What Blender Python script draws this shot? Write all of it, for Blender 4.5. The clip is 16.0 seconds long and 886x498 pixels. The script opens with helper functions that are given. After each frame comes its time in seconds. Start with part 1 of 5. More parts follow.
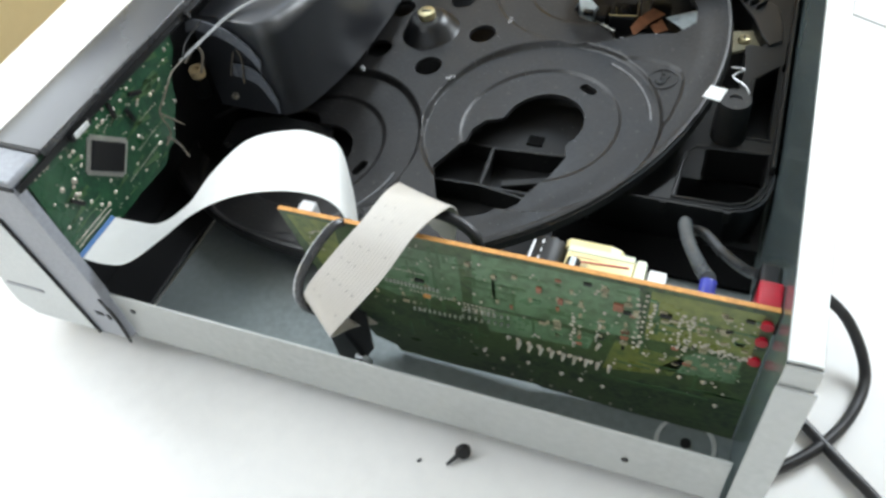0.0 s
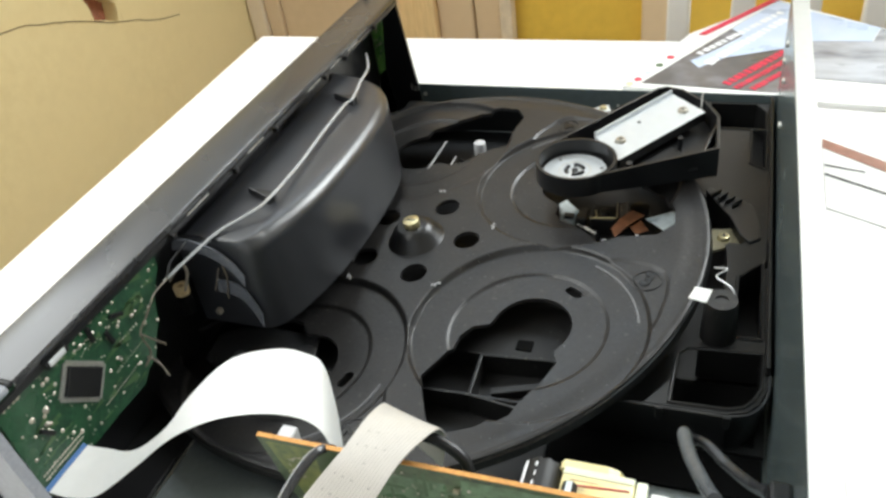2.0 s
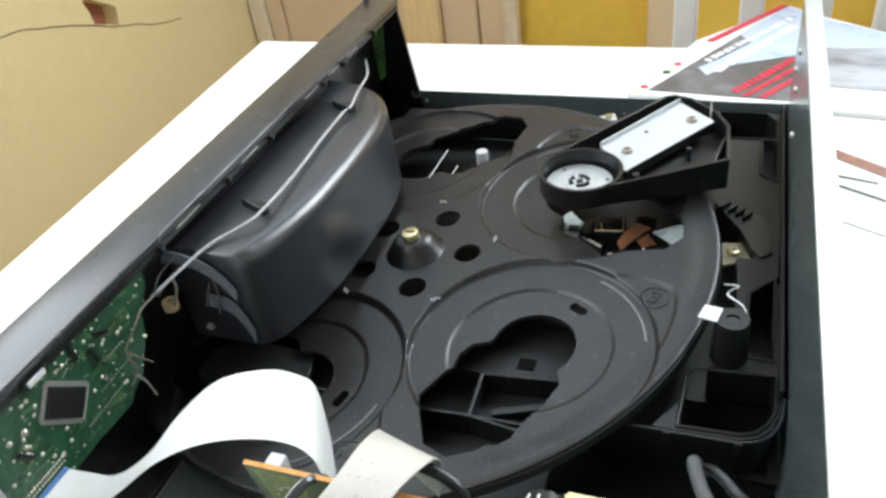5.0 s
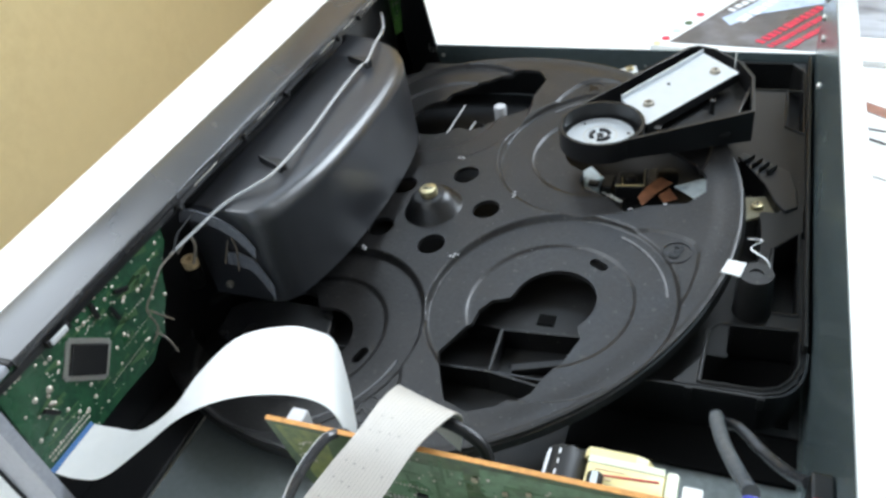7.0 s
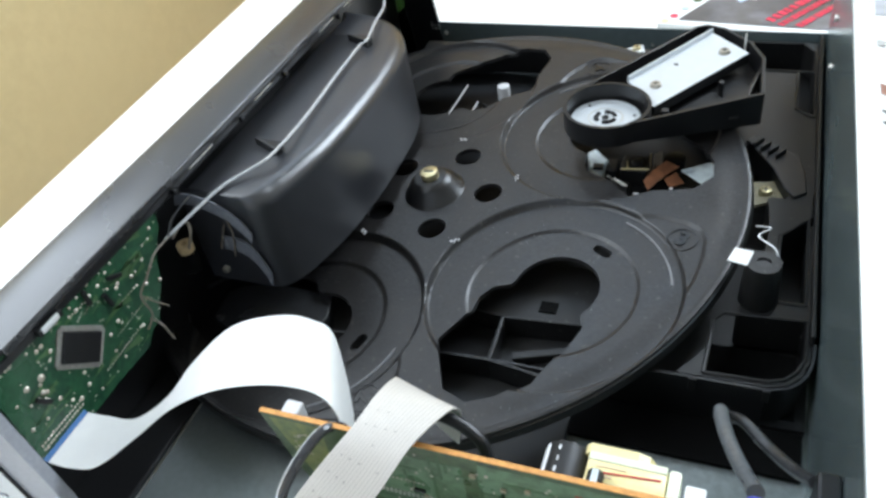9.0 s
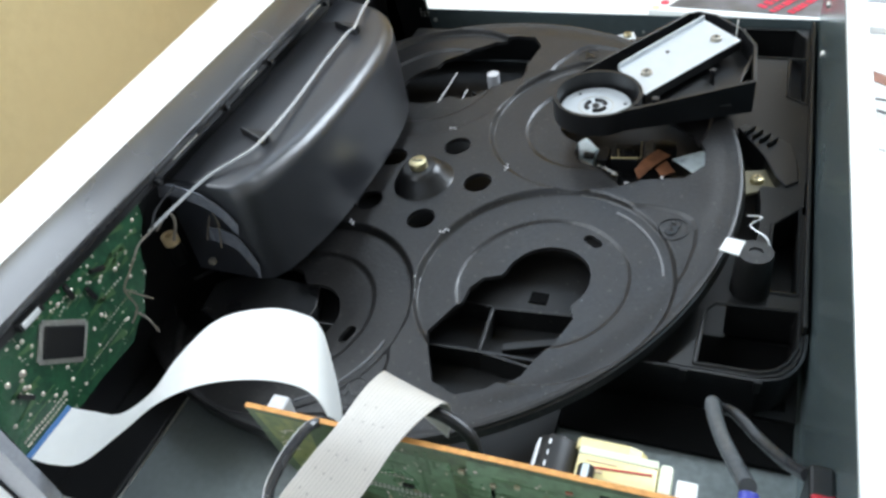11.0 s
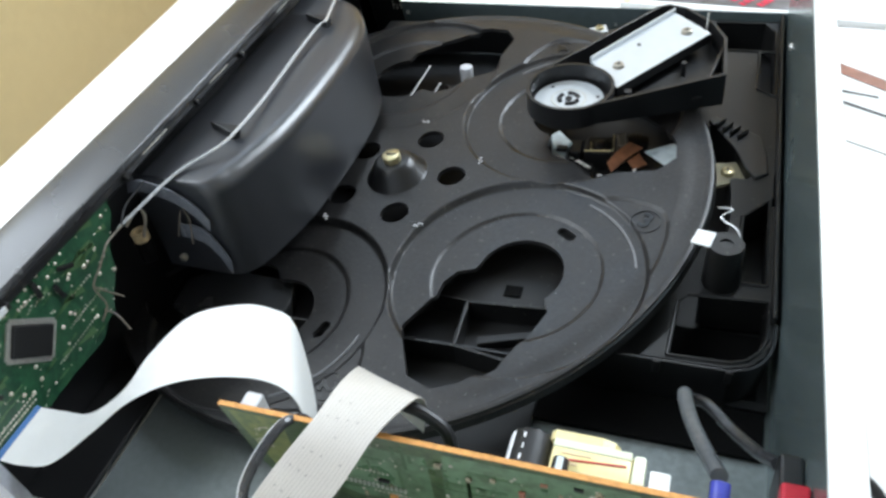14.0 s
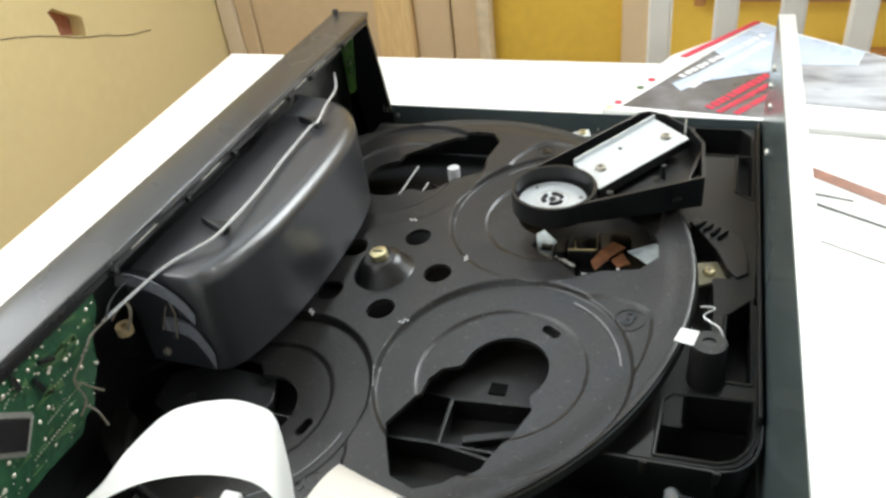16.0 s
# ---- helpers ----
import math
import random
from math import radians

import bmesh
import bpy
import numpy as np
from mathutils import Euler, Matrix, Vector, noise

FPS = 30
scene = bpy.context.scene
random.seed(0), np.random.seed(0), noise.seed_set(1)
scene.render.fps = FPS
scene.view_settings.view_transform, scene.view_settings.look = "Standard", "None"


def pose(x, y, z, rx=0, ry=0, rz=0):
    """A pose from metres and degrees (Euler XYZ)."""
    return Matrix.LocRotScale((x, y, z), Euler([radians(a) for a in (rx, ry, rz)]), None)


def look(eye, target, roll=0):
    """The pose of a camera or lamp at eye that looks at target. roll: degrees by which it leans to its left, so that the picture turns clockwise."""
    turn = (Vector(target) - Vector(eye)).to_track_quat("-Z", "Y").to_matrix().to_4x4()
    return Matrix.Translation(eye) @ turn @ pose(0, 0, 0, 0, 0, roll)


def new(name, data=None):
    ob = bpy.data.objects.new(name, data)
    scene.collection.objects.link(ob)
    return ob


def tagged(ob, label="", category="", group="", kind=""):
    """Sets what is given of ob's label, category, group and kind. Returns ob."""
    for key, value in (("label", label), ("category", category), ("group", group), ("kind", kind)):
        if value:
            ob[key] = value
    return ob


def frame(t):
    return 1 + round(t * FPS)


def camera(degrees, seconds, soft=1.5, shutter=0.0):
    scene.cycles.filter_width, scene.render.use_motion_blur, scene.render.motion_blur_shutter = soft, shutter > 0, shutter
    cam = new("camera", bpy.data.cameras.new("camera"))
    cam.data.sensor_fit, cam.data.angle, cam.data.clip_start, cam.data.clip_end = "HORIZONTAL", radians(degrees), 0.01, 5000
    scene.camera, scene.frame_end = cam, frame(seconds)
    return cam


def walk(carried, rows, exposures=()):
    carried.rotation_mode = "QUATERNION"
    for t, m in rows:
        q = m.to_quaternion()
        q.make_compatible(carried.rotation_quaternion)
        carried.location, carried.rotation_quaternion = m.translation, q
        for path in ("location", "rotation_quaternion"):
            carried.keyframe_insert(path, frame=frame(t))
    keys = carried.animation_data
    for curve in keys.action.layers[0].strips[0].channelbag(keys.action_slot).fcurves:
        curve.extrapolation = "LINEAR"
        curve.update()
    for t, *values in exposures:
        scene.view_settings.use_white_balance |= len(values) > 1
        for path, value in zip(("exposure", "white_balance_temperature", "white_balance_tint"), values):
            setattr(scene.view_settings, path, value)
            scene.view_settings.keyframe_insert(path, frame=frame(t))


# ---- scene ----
cam = camera(58.97, 16.0, soft=2.9)
PATH = [
    (0, 0.1692, -0.3592, 0.3143, 20.1713, -50.1447, 5.9140),
    (0.5, 0.1671, -0.3579, 0.3140, 20.7692, -50.0123, 6.7165),
    (1, 0.1661, -0.3567, 0.3132, 21.4145, -49.7489, 7.5940),
    (1.5, 0.1666, -0.3528, 0.3145, 21.1572, -47.7505, 7.1276),
    (2, 0.1683, -0.3442, 0.3178, 18.5509, -36.9963, 7.0309),
    (2.5, 0.1689, -0.3437, 0.3179, 17.0537, -34.1603, 6.0313),
    (3, 0.1683, -0.3429, 0.3180, 17.2243, -34.2536, 6.0397),
    (5.5, 0.1646, -0.3283, 0.3119, 19.1762, -37.3001, 7.2651),
    (6, 0.1639, -0.3287, 0.3116, 19.3083, -37.8036, 7.5097),
    (6.5, 0.1626, -0.3272, 0.3106, 19.6150, -38.4145, 7.8512),
    (7, 0.1630, -0.3284, 0.3099, 19.6716, -39.5616, 8.0173),
    (7.5, 0.1626, -0.3281, 0.3093, 19.6869, -39.9494, 8.1204),
    (8, 0.1629, -0.3232, 0.3097, 19.8527, -40.3094, 7.7510),
    (8.5, 0.1616, -0.3200, 0.3084, 20.0681, -40.5205, 7.8371),
    (9, 0.1616, -0.3192, 0.3083, 20.1007, -41.2851, 8.0263),
    (11.5, 0.1608, -0.3145, 0.3059, 18.9557, -42.5462, 7.5658),
    (12, 0.1607, -0.3151, 0.3058, 18.3311, -42.9978, 7.3302),
    (12.5, 0.1610, -0.3143, 0.3053, 18.2571, -43.2780, 7.1030),
    (13, 0.1594, -0.3128, 0.3038, 18.1952, -43.2810, 6.8598),
    (13.5, 0.1589, -0.3105, 0.3028, 18.0151, -43.1083, 6.9560),
    (14, 0.1612, -0.3139, 0.3063, 17.7980, -43.0207, 6.9161),
    (14.5, 0.1637, -0.3149, 0.3076, 18.0899, -42.0457, 6.6381),
    (15, 0.1628, -0.3150, 0.3090, 17.7264, -38.8522, 6.0735),
    (15.5, 0.1633, -0.3145, 0.3085, 17.5443, -36.9699, 5.9702),
    (16, 0.1638, -0.3160, 0.3073, 17.5186, -35.8703, 6.0079),
]
walk(cam, [(t, pose(x, y, z, 90 + pitch, roll, yaw)) for t, x, y, z, yaw, pitch, roll in PATH],
     [(0.0, 0.0, 6550, 10), (1.5, 0.0, 6650, 10), (2.1, 0.02, 7050, 10), (3.2, 0.08, 7050, 10), (5.4, 0.06, 6450, 10), (7.0, 0.02, 6250, 10), (12.5, 0.02, 6200, 10), (14.5, 0.02, 6450, 10), (16.0, 0.12, 7000, 10)])

# ---- world, window and fill lamps, exposure ----
scene.view_settings.exposure = 0.0
world = bpy.data.worlds.new("world")
scene.world = world
world.use_nodes = True
_wn = world.node_tree
_sky = _wn.nodes.new("ShaderNodeTexSky")
_sky.sky_type, _sky.sun_disc = "NISHITA", False
_sky.sun_elevation, _sky.sun_rotation = radians(40), radians(70)
_wn.nodes["Background"].inputs["Strength"].default_value = 0.12
_wn.links.new(_sky.outputs[0], _wn.nodes["Background"].inputs["Color"])


def area_lamp(name, eye, target, sx, sy, watts, colour):
    d = bpy.data.lights.new(name, "AREA")
    d.shape, d.size, d.size_y, d.energy, d.color = "RECTANGLE", sx, sy, watts, colour
    o = new(name, d)
    o.matrix_world = look(eye, target)
    return o


# North and west lamps stand for unseen windows, placed from highlights and sheen.
area_lamp("unseen_room_light", (0.72, 0.925, 1.0), (0.25, 0.1, 0.25), 0.72, 0.60, 27, (0.84, 0.93, 1.0))
# This second north window is assumed from the carousel's bluish sheen alone.
area_lamp("unseen_room_light", (-0.37, 0.925, 1.33), (0.1, -0.05, 0.05), 0.54, 0.52, 3.9, (0.72, 0.86, 1.0))
# South fill lamp, added to brighten the near lip and background; no window known.
area_lamp("unseen_room_light", (0.1, -1.59, 0.85), (0.1, 0.0, 0.1), 1.25, 0.95, 3.4, (0.88, 0.95, 1.0))
area_lamp("unseen_room_light", (-0.70, -0.19, 0.85), (0.1, 0.0, 0.1), 1.10, 0.75, 14.5, (0.88, 0.95, 1.0))


# ---- materials ----
def mat(name, colour, rough=0.5, metal=0.0, grain=0.0, scale=400.0, bump=0.0, colour2=None, scale2=20.0, contrast=(0.4, 0.7), spots=0.0, spot_colour=(0.5, 0.5, 0.5), spec=0.5, stretch=None, per_object=0.0):
    m = bpy.data.materials.new(name)
    m.use_nodes = True
    nt = m.node_tree
    b = nt.nodes["Principled BSDF"]
    b.inputs["Roughness"].default_value = rough
    b.inputs["Metallic"].default_value = metal
    b.inputs["Specular IOR Level"].default_value = spec
    tc = nt.nodes.new("ShaderNodeTexCoord")
    vec = tc.outputs["Object"]
    if stretch:
        mp = nt.nodes.new("ShaderNodeMapping")
        mp.inputs["Scale"].default_value = stretch
        nt.links.new(vec, mp.inputs[0])
        vec = mp.outputs[0]

    def noise_tex(s, detail=4.0):
        n = nt.nodes.new("ShaderNodeTexNoise")
        n.inputs["Scale"].default_value, n.inputs["Detail"].default_value = s, detail
        nt.links.new(vec, n.inputs["Vector"])
        return n

    def mix(fac, a, c):
        x = nt.nodes.new("ShaderNodeMix")
        x.data_type = "RGBA"
        nt.links.new(fac, x.inputs[0])
        for s, i in ((a, 6), (c, 7)):
            if isinstance(s, tuple):
                x.inputs[i].default_value = (*s, 1)
            else:
                nt.links.new(s, x.inputs[i])
        return x.outputs[2]

    def ramp(src, lo, hi):
        r = nt.nodes.new("ShaderNodeMapRange")
        r.inputs[1].default_value, r.inputs[2].default_value = lo, hi
        nt.links.new(src, r.inputs[0])
        return r.outputs[0]

    big = noise_tex(scale2, 5.0)
    col = mix(ramp(big.outputs[0], *contrast), colour, colour2 or tuple(c * 0.82 for c in colour))
    fine = noise_tex(scale, 3.0)
    if grain:
        col = mix(ramp(fine.outputs[0], 0.35, 0.7), col, tuple(min(1, c * (1 + grain)) for c in colour))
    if spots:
        sp = noise_tex(scale * 0.6, 1.0)
        col = mix(ramp(sp.outputs[0], 0.74 - spots, 0.8 - spots), col, spot_colour)
    nt.links.new(col, b.inputs["Base Color"])
    rr = ramp(big.outputs[0], 0.3, 0.7)
    ma = nt.nodes.new("ShaderNodeMath")
    ma.operation = "MULTIPLY_ADD"
    nt.links.new(rr, ma.inputs[0])
    ma.inputs[1].default_value, ma.inputs[2].default_value = rough * 0.3, rough * 0.85
    nt.links.new(ma.outputs[0], b.inputs["Roughness"])
    if bump:
        bp = nt.nodes.new("ShaderNodeBump")
        bp.inputs["Strength"].default_value, bp.inputs["Distance"].default_value = bump, 0.0004
        nt.links.new(fine.outputs[0], bp.inputs["Height"])
        nt.links.new(bp.outputs[0], b.inputs["Normal"])
    return m


M_TABLE = mat("white_laminate", (0.82, 0.81, 0.79), 0.38, grain=-0.04, scale=120, colour2=(0.78, 0.76, 0.73), scale2=6)
M_STEEL = mat("galvanised_steel", (0.48, 0.49, 0.475), 0.42, 0.35, grain=0.05, scale=260, bump=0.05, colour2=(0.43, 0.445, 0.43), scale2=14)
# Floor pan's steel, a darker tone than the case steel above.
M_STEEL_FLOOR = mat("darker_galvanised_sheet", (0.2, 0.225, 0.225), 0.45, 0.5, grain=0.1, scale=300, bump=0.05, colour2=(0.16, 0.18, 0.18), scale2=9)
# Inward faces of the case steel, their shade and dark reflections painted in.
M_REAR = mat("shaded_inner_steel", (0.25, 0.315, 0.32), 0.24, 0.72, grain=0.08, scale=200, colour2=(0.2, 0.26, 0.265), scale2=10)
M_BLACK = mat("black_plastic", (0.0045, 0.0045, 0.005), 0.33, grain=0.5, scale=900, bump=0.12, colour2=(0.009, 0.009, 0.0095), scale2=30)
M_CAROUSEL = mat("worn_black_carousel_plastic", (0.0058, 0.0056, 0.0057), 0.36, grain=2.2, scale=520, bump=0.28, colour2=(0.0165, 0.0148, 0.0138), scale2=45, contrast=(0.36, 0.68), spots=0.06, spot_colour=(0.045, 0.041, 0.037))
# Seat ribs' bright glint put into a pale colour; the dust specks share it.
M_GLINT_DUST = mat("rib_glint_and_dust", (0.16, 0.16, 0.165), 0.28, grain=0.3, scale=900)
M_TRAY = mat("tray_black_plastic", (0.0045, 0.0045, 0.0045), 0.42, grain=0.4, scale=700, bump=0.1, colour2=(0.0078, 0.0073, 0.007), scale2=18, spec=0.4, spots=0.015, spot_colour=(0.07, 0.066, 0.06))
M_HOUSING = mat("satin_black_housing", (0.0185, 0.0195, 0.023), 0.35, grain=0.4, scale=1500, bump=0.22, colour2=(0.0225, 0.0235, 0.0275), scale2=12, spec=1.0)
M_FRONT = mat("dark_grey_front_plastic", (0.024, 0.0245, 0.026), 0.26, grain=0.2, scale=800, bump=0.06, colour2=(0.03, 0.03, 0.032), scale2=16, spec=0.9)
M_GUIDE = mat("smoke_grey_plastic", (0.15, 0.158, 0.18), 0.25, grain=0.15, scale=600)
M_FRAME = mat("grey_front_frame", (0.3, 0.31, 0.34), 0.34, grain=0.1, scale=500, colour2=(0.25, 0.26, 0.285), scale2=20)
M_SILVER = mat("silver_plastic", (0.62, 0.64, 0.64), 0.35, 0.2, grain=0.05, scale=600, scale2=10)
M_BLACKLINE = mat("black_rubber", (0.008, 0.008, 0.009), 0.5, grain=0.4, scale=500)
M_PCB = mat("green_circuit_board", (0.016, 0.062, 0.028), 0.3, grain=0.35, scale=420, colour2=(0.009, 0.04, 0.022), scale2=55, contrast=(0.42, 0.58), bump=0.08)
M_PCB2 = mat("olive_circuit_board", (0.048, 0.078, 0.03), 0.32, grain=0.4, scale=380, colour2=(0.02, 0.036, 0.02), scale2=42, contrast=(0.44, 0.56), bump=0.08, stretch=(1, 1, 1.8))
M_PCBEDGE = mat("orange_board_edge", (0.55, 0.26, 0.07), 0.6, grain=0.3, scale=500, scale2=60)
M_TEAL = mat("teal_copper_area", (0.1, 0.175, 0.095), 0.3, grain=0.25, scale=300, colour2=(0.065, 0.105, 0.05), scale2=70, contrast=(0.4, 0.6))
M_OLIVE = mat("olive_copper_area", (0.15, 0.17, 0.045), 0.3, grain=0.25, scale=300, colour2=(0.08, 0.12, 0.04), scale2=60, contrast=(0.4, 0.6))
M_SOLDER = mat("solder", (0.48, 0.44, 0.37), 0.32, 0.7, scale2=200)
# Also paints the shade in slots, drilled holes and the tray's well.
M_CHIP = mat("chip_and_shade_black", (0.003, 0.003, 0.0033), 0.5, grain=0.3, scale=800)
M_PINS = mat("tinned_pins", (0.55, 0.54, 0.5), 0.35, 0.7, grain=0.3, scale=900)
M_TRACE = mat("copper_track_under_lacquer", (0.055, 0.11, 0.045), 0.32, grain=0.2, scale=500)
M_RIBBON = mat("white_flat_cable", (0.84, 0.84, 0.82), 0.4, grain=-0.04, scale=300, colour2=(0.8, 0.8, 0.78), scale2=20)
M_RIBBON2 = mat("cream_flat_cable", (0.6, 0.565, 0.515), 0.42, grain=-0.06, scale=260, colour2=(0.54, 0.505, 0.46), scale2=40)
M_INK = mat("grey_print", (0.4, 0.375, 0.34), 0.5)
M_RIDGE = mat("cable_ridge", (0.52, 0.485, 0.44), 0.42)
M_BOARDGREEN = mat("bright_green_board", (0.11, 0.26, 0.06), 0.3, grain=0.3, scale=400, colour2=(0.06, 0.16, 0.035), scale2=60)
M_KHAKI = mat("khaki_pad", (0.3, 0.27, 0.18), 0.45, 0.2, grain=0.3, scale=900)
M_BLUE = mat("blue_stiffener", (0.05, 0.15, 0.36), 0.4)
M_ZINC = mat("zinc_plate", (0.58, 0.61, 0.63), 0.36, 0.3, grain=0.04, scale=200, colour2=(0.53, 0.56, 0.58), scale2=12)
M_BRASS = mat("brass", (0.64, 0.56, 0.33), 0.3, 0.85, grain=0.2, scale=700)
M_GREYPIN = mat("pale_grey_plastic", (0.55, 0.55, 0.56), 0.35, grain=0.1, scale=500)
M_TAG = mat("white_tape", (0.82, 0.82, 0.8), 0.55, grain=-0.06, scale=300)
M_GREYWIRE = mat("grey_cable", (0.034, 0.035, 0.038), 0.28, grain=0.2, scale=500)
M_COIL = mat("tan_coil", (0.3, 0.22, 0.12), 0.5, grain=0.4, scale=900)
M_GREYCABLE = mat("pale_grey_cable", (0.1, 0.107, 0.113), 0.17, grain=0.15, scale=500)
M_SILVERFOIL = mat("grey_flat_lead", (0.58, 0.59, 0.6), 0.25, 0.35, grain=0.2, scale=400)
M_CABLE = mat("black_cable", (0.01, 0.01, 0.011), 0.42, grain=0.5, scale=400)
M_RED = mat("red_plastic", (0.42, 0.008, 0.025), 0.3, grain=0.1, scale=400)
M_YELLOW = mat("yellow_tape", (0.78, 0.66, 0.31), 0.33, grain=0.06, scale=300, colour2=(0.8, 0.72, 0.44), scale2=60)
M_TAPE = mat("pale_green_tape", (0.7, 0.72, 0.55), 0.33, grain=0.06, scale=300)
M_WIRE = mat("dull_beige_wire", (0.13, 0.11, 0.085), 0.45, grain=0.3, scale=400)
M_CAPBLUE = mat("blue_capacitor_sleeve", (0.05, 0.06, 0.35), 0.3, grain=0.2, scale=300)
M_WHITEPL = mat("white_plastic", (0.8, 0.8, 0.78), 0.4, grain=-0.05, scale=300)
M_COPPER = mat("amber_flex", (0.21, 0.09, 0.045), 0.35, grain=0.3, scale=200, colour2=(0.1, 0.04, 0.022), scale2=80)
M_BLUEGREY = mat("pale_blue_film", (0.62, 0.69, 0.7), 0.3, grain=0.2, scale=150, colour2=(0.3, 0.36, 0.4), scale2=90)
M_TAN = mat("yellow_wall_paint", (0.76, 0.63, 0.345), 0.65, grain=0.015, scale=60, bump=0.04, colour2=(0.71, 0.575, 0.305), scale2=2.2)
M_BEIGE = mat("beige_door_paint", (0.68, 0.52, 0.34), 0.6, grain=0.02, scale=60, colour2=(0.64, 0.485, 0.31), scale2=3)
M_MUSTARD = mat("mustard_wall_paint", (0.78, 0.51, 0.075), 0.6, grain=0.03, scale=60, colour2=(0.72, 0.465, 0.068), scale2=4)
M_WOOD = mat("pale_pine", (0.76, 0.55, 0.29), 0.5, grain=0.12, scale=40, colour2=(0.7, 0.48, 0.23), scale2=8, stretch=(8, 8, 0.8))
M_BROWN = mat("brown_wood", (0.4, 0.18, 0.06), 0.5, grain=0.3, scale=40, stretch=(0.8, 8, 8))
M_WHITEPAINT = mat("white_gloss_paint", (0.8, 0.79, 0.76), 0.35, grain=-0.05, scale=50, scale2=6)
M_CASING = mat("cream_casing_paint", (0.74, 0.62, 0.46), 0.5, grain=0.03, scale=60, scale2=4)
M_CEIL = mat("ceiling_white", (0.78, 0.77, 0.74), 0.8, grain=-0.05, scale=30, scale2=2)
M_FLOOR = mat("brown_floor_boards", (0.24, 0.15, 0.08), 0.5, grain=0.3, scale=30, colour2=(0.16, 0.09, 0.05), scale2=3, stretch=(1, 9, 1))
M_PLASTER = mat("broken_plaster", (0.36, 0.14, 0.09), 0.85, grain=0.3, scale=120, bump=0.5, colour2=(0.22, 0.09, 0.06), scale2=40)
M_CRACK = mat("dark_crack", (0.09, 0.05, 0.025), 0.9)
M_MAG = mat("printed_dark_cover", (0.09, 0.085, 0.085), 0.3, grain=0.3, scale=60, colour2=(0.3, 0.3, 0.33), scale2=16, contrast=(0.5, 0.72))
M_MAGBLUE = mat("printed_blue", (0.45, 0.54, 0.7), 0.3, grain=0.1, scale=60, colour2=(0.6, 0.66, 0.76), scale2=25)
M_PAPER = mat("white_paper", (0.8, 0.8, 0.78), 0.5, grain=-0.05, scale=80, scale2=9)
M_PRINTGREY = mat("printed_grey_photo", (0.46, 0.48, 0.52), 0.3, grain=0.05, scale=40, colour2=(0.1, 0.1, 0.12), scale2=16, contrast=(0.35, 0.62), stretch=(0.7, 1.6, 1))
M_PRINTRED = mat("printed_red", (0.6, 0.03, 0.07), 0.4, grain=0.2, scale=100)
# Near-black without gloss: shade of holes and dark recesses put into the colour.
M_SHADE = mat("shade_black", (0.002, 0.002, 0.002), 0.9, spec=0.1)
M_PRINTBROWN = mat("printed_brown", (0.25, 0.1, 0.06), 0.4, grain=0.4, scale=90)
M_WHITEINK = mat("white_print", (0.82, 0.83, 0.85), 0.45)
M_GREYINK = mat("moulded_number", (0.003, 0.003, 0.003), 0.25)


# ---- mesh helpers ----
def part(name, bm, material, parent=None, label="", smooth=False, m=None):
    me = bpy.data.meshes.new(name)
    bm.to_mesh(me)
    bm.free()
    me.materials.append(material)
    if smooth:
        me.shade_smooth()
        try:
            me.set_sharp_from_angle(angle=radians(35))
        except Exception:
            pass
    o = new(name, me)
    if parent is not None:
        o.parent = parent
    if m is not None:
        o.matrix_basis = m
    if label:
        tagged(o, label)
    return o


def thing(name, label, category, group="", kind="", m=None):
    o = new(name)
    o.empty_display_size = 0.01
    if m is not None:
        o.matrix_world = m
    return tagged(o, label, category, group, kind)


def box(x0, x1, y0, y1, z0, z1, bevel=0.0, bm=None, seg=2):
    bm = bm or bmesh.new()
    vs = [bm.verts.new((x, y, z)) for z in (z0, z1) for x, y in ((x0, y0), (x1, y0), (x1, y1), (x0, y1))]
    fs = [bm.faces.new([vs[i] for i in f]) for f in ((3, 2, 1, 0), (4, 5, 6, 7), (0, 1, 5, 4), (1, 2, 6, 5), (2, 3, 7, 6), (3, 0, 4, 7))]
    if bevel:
        es = list({e for f in fs for e in f.edges})
        bmesh.ops.bevel(bm, geom=es, offset=bevel, segments=seg, affect="EDGES", profile=0.5)
    return bm


def prism(pts, z0, z1, bevel=0.0, m=None, bm=None):
    """An upright prism over an outline in x and y; m turns it into place."""
    bm = bm or bmesh.new()
    m = m or Matrix()
    lo = [bm.verts.new(m @ Vector((x, y, z0))) for x, y in pts]
    hi = [bm.verts.new(m @ Vector((x, y, z1))) for x, y in pts]
    n = len(pts)
    fs = [bm.faces.new(lo[::-1]), bm.faces.new(hi)]
    fs += [bm.faces.new((lo[i], lo[(i + 1) % n], hi[(i + 1) % n], hi[i])) for i in range(n)]
    bmesh.ops.recalc_face_normals(bm, faces=fs)
    if bevel:
        bmesh.ops.bevel(bm, geom=list(fs[1].edges), offset=bevel, segments=2, affect="EDGES", profile=0.5)
    return bm


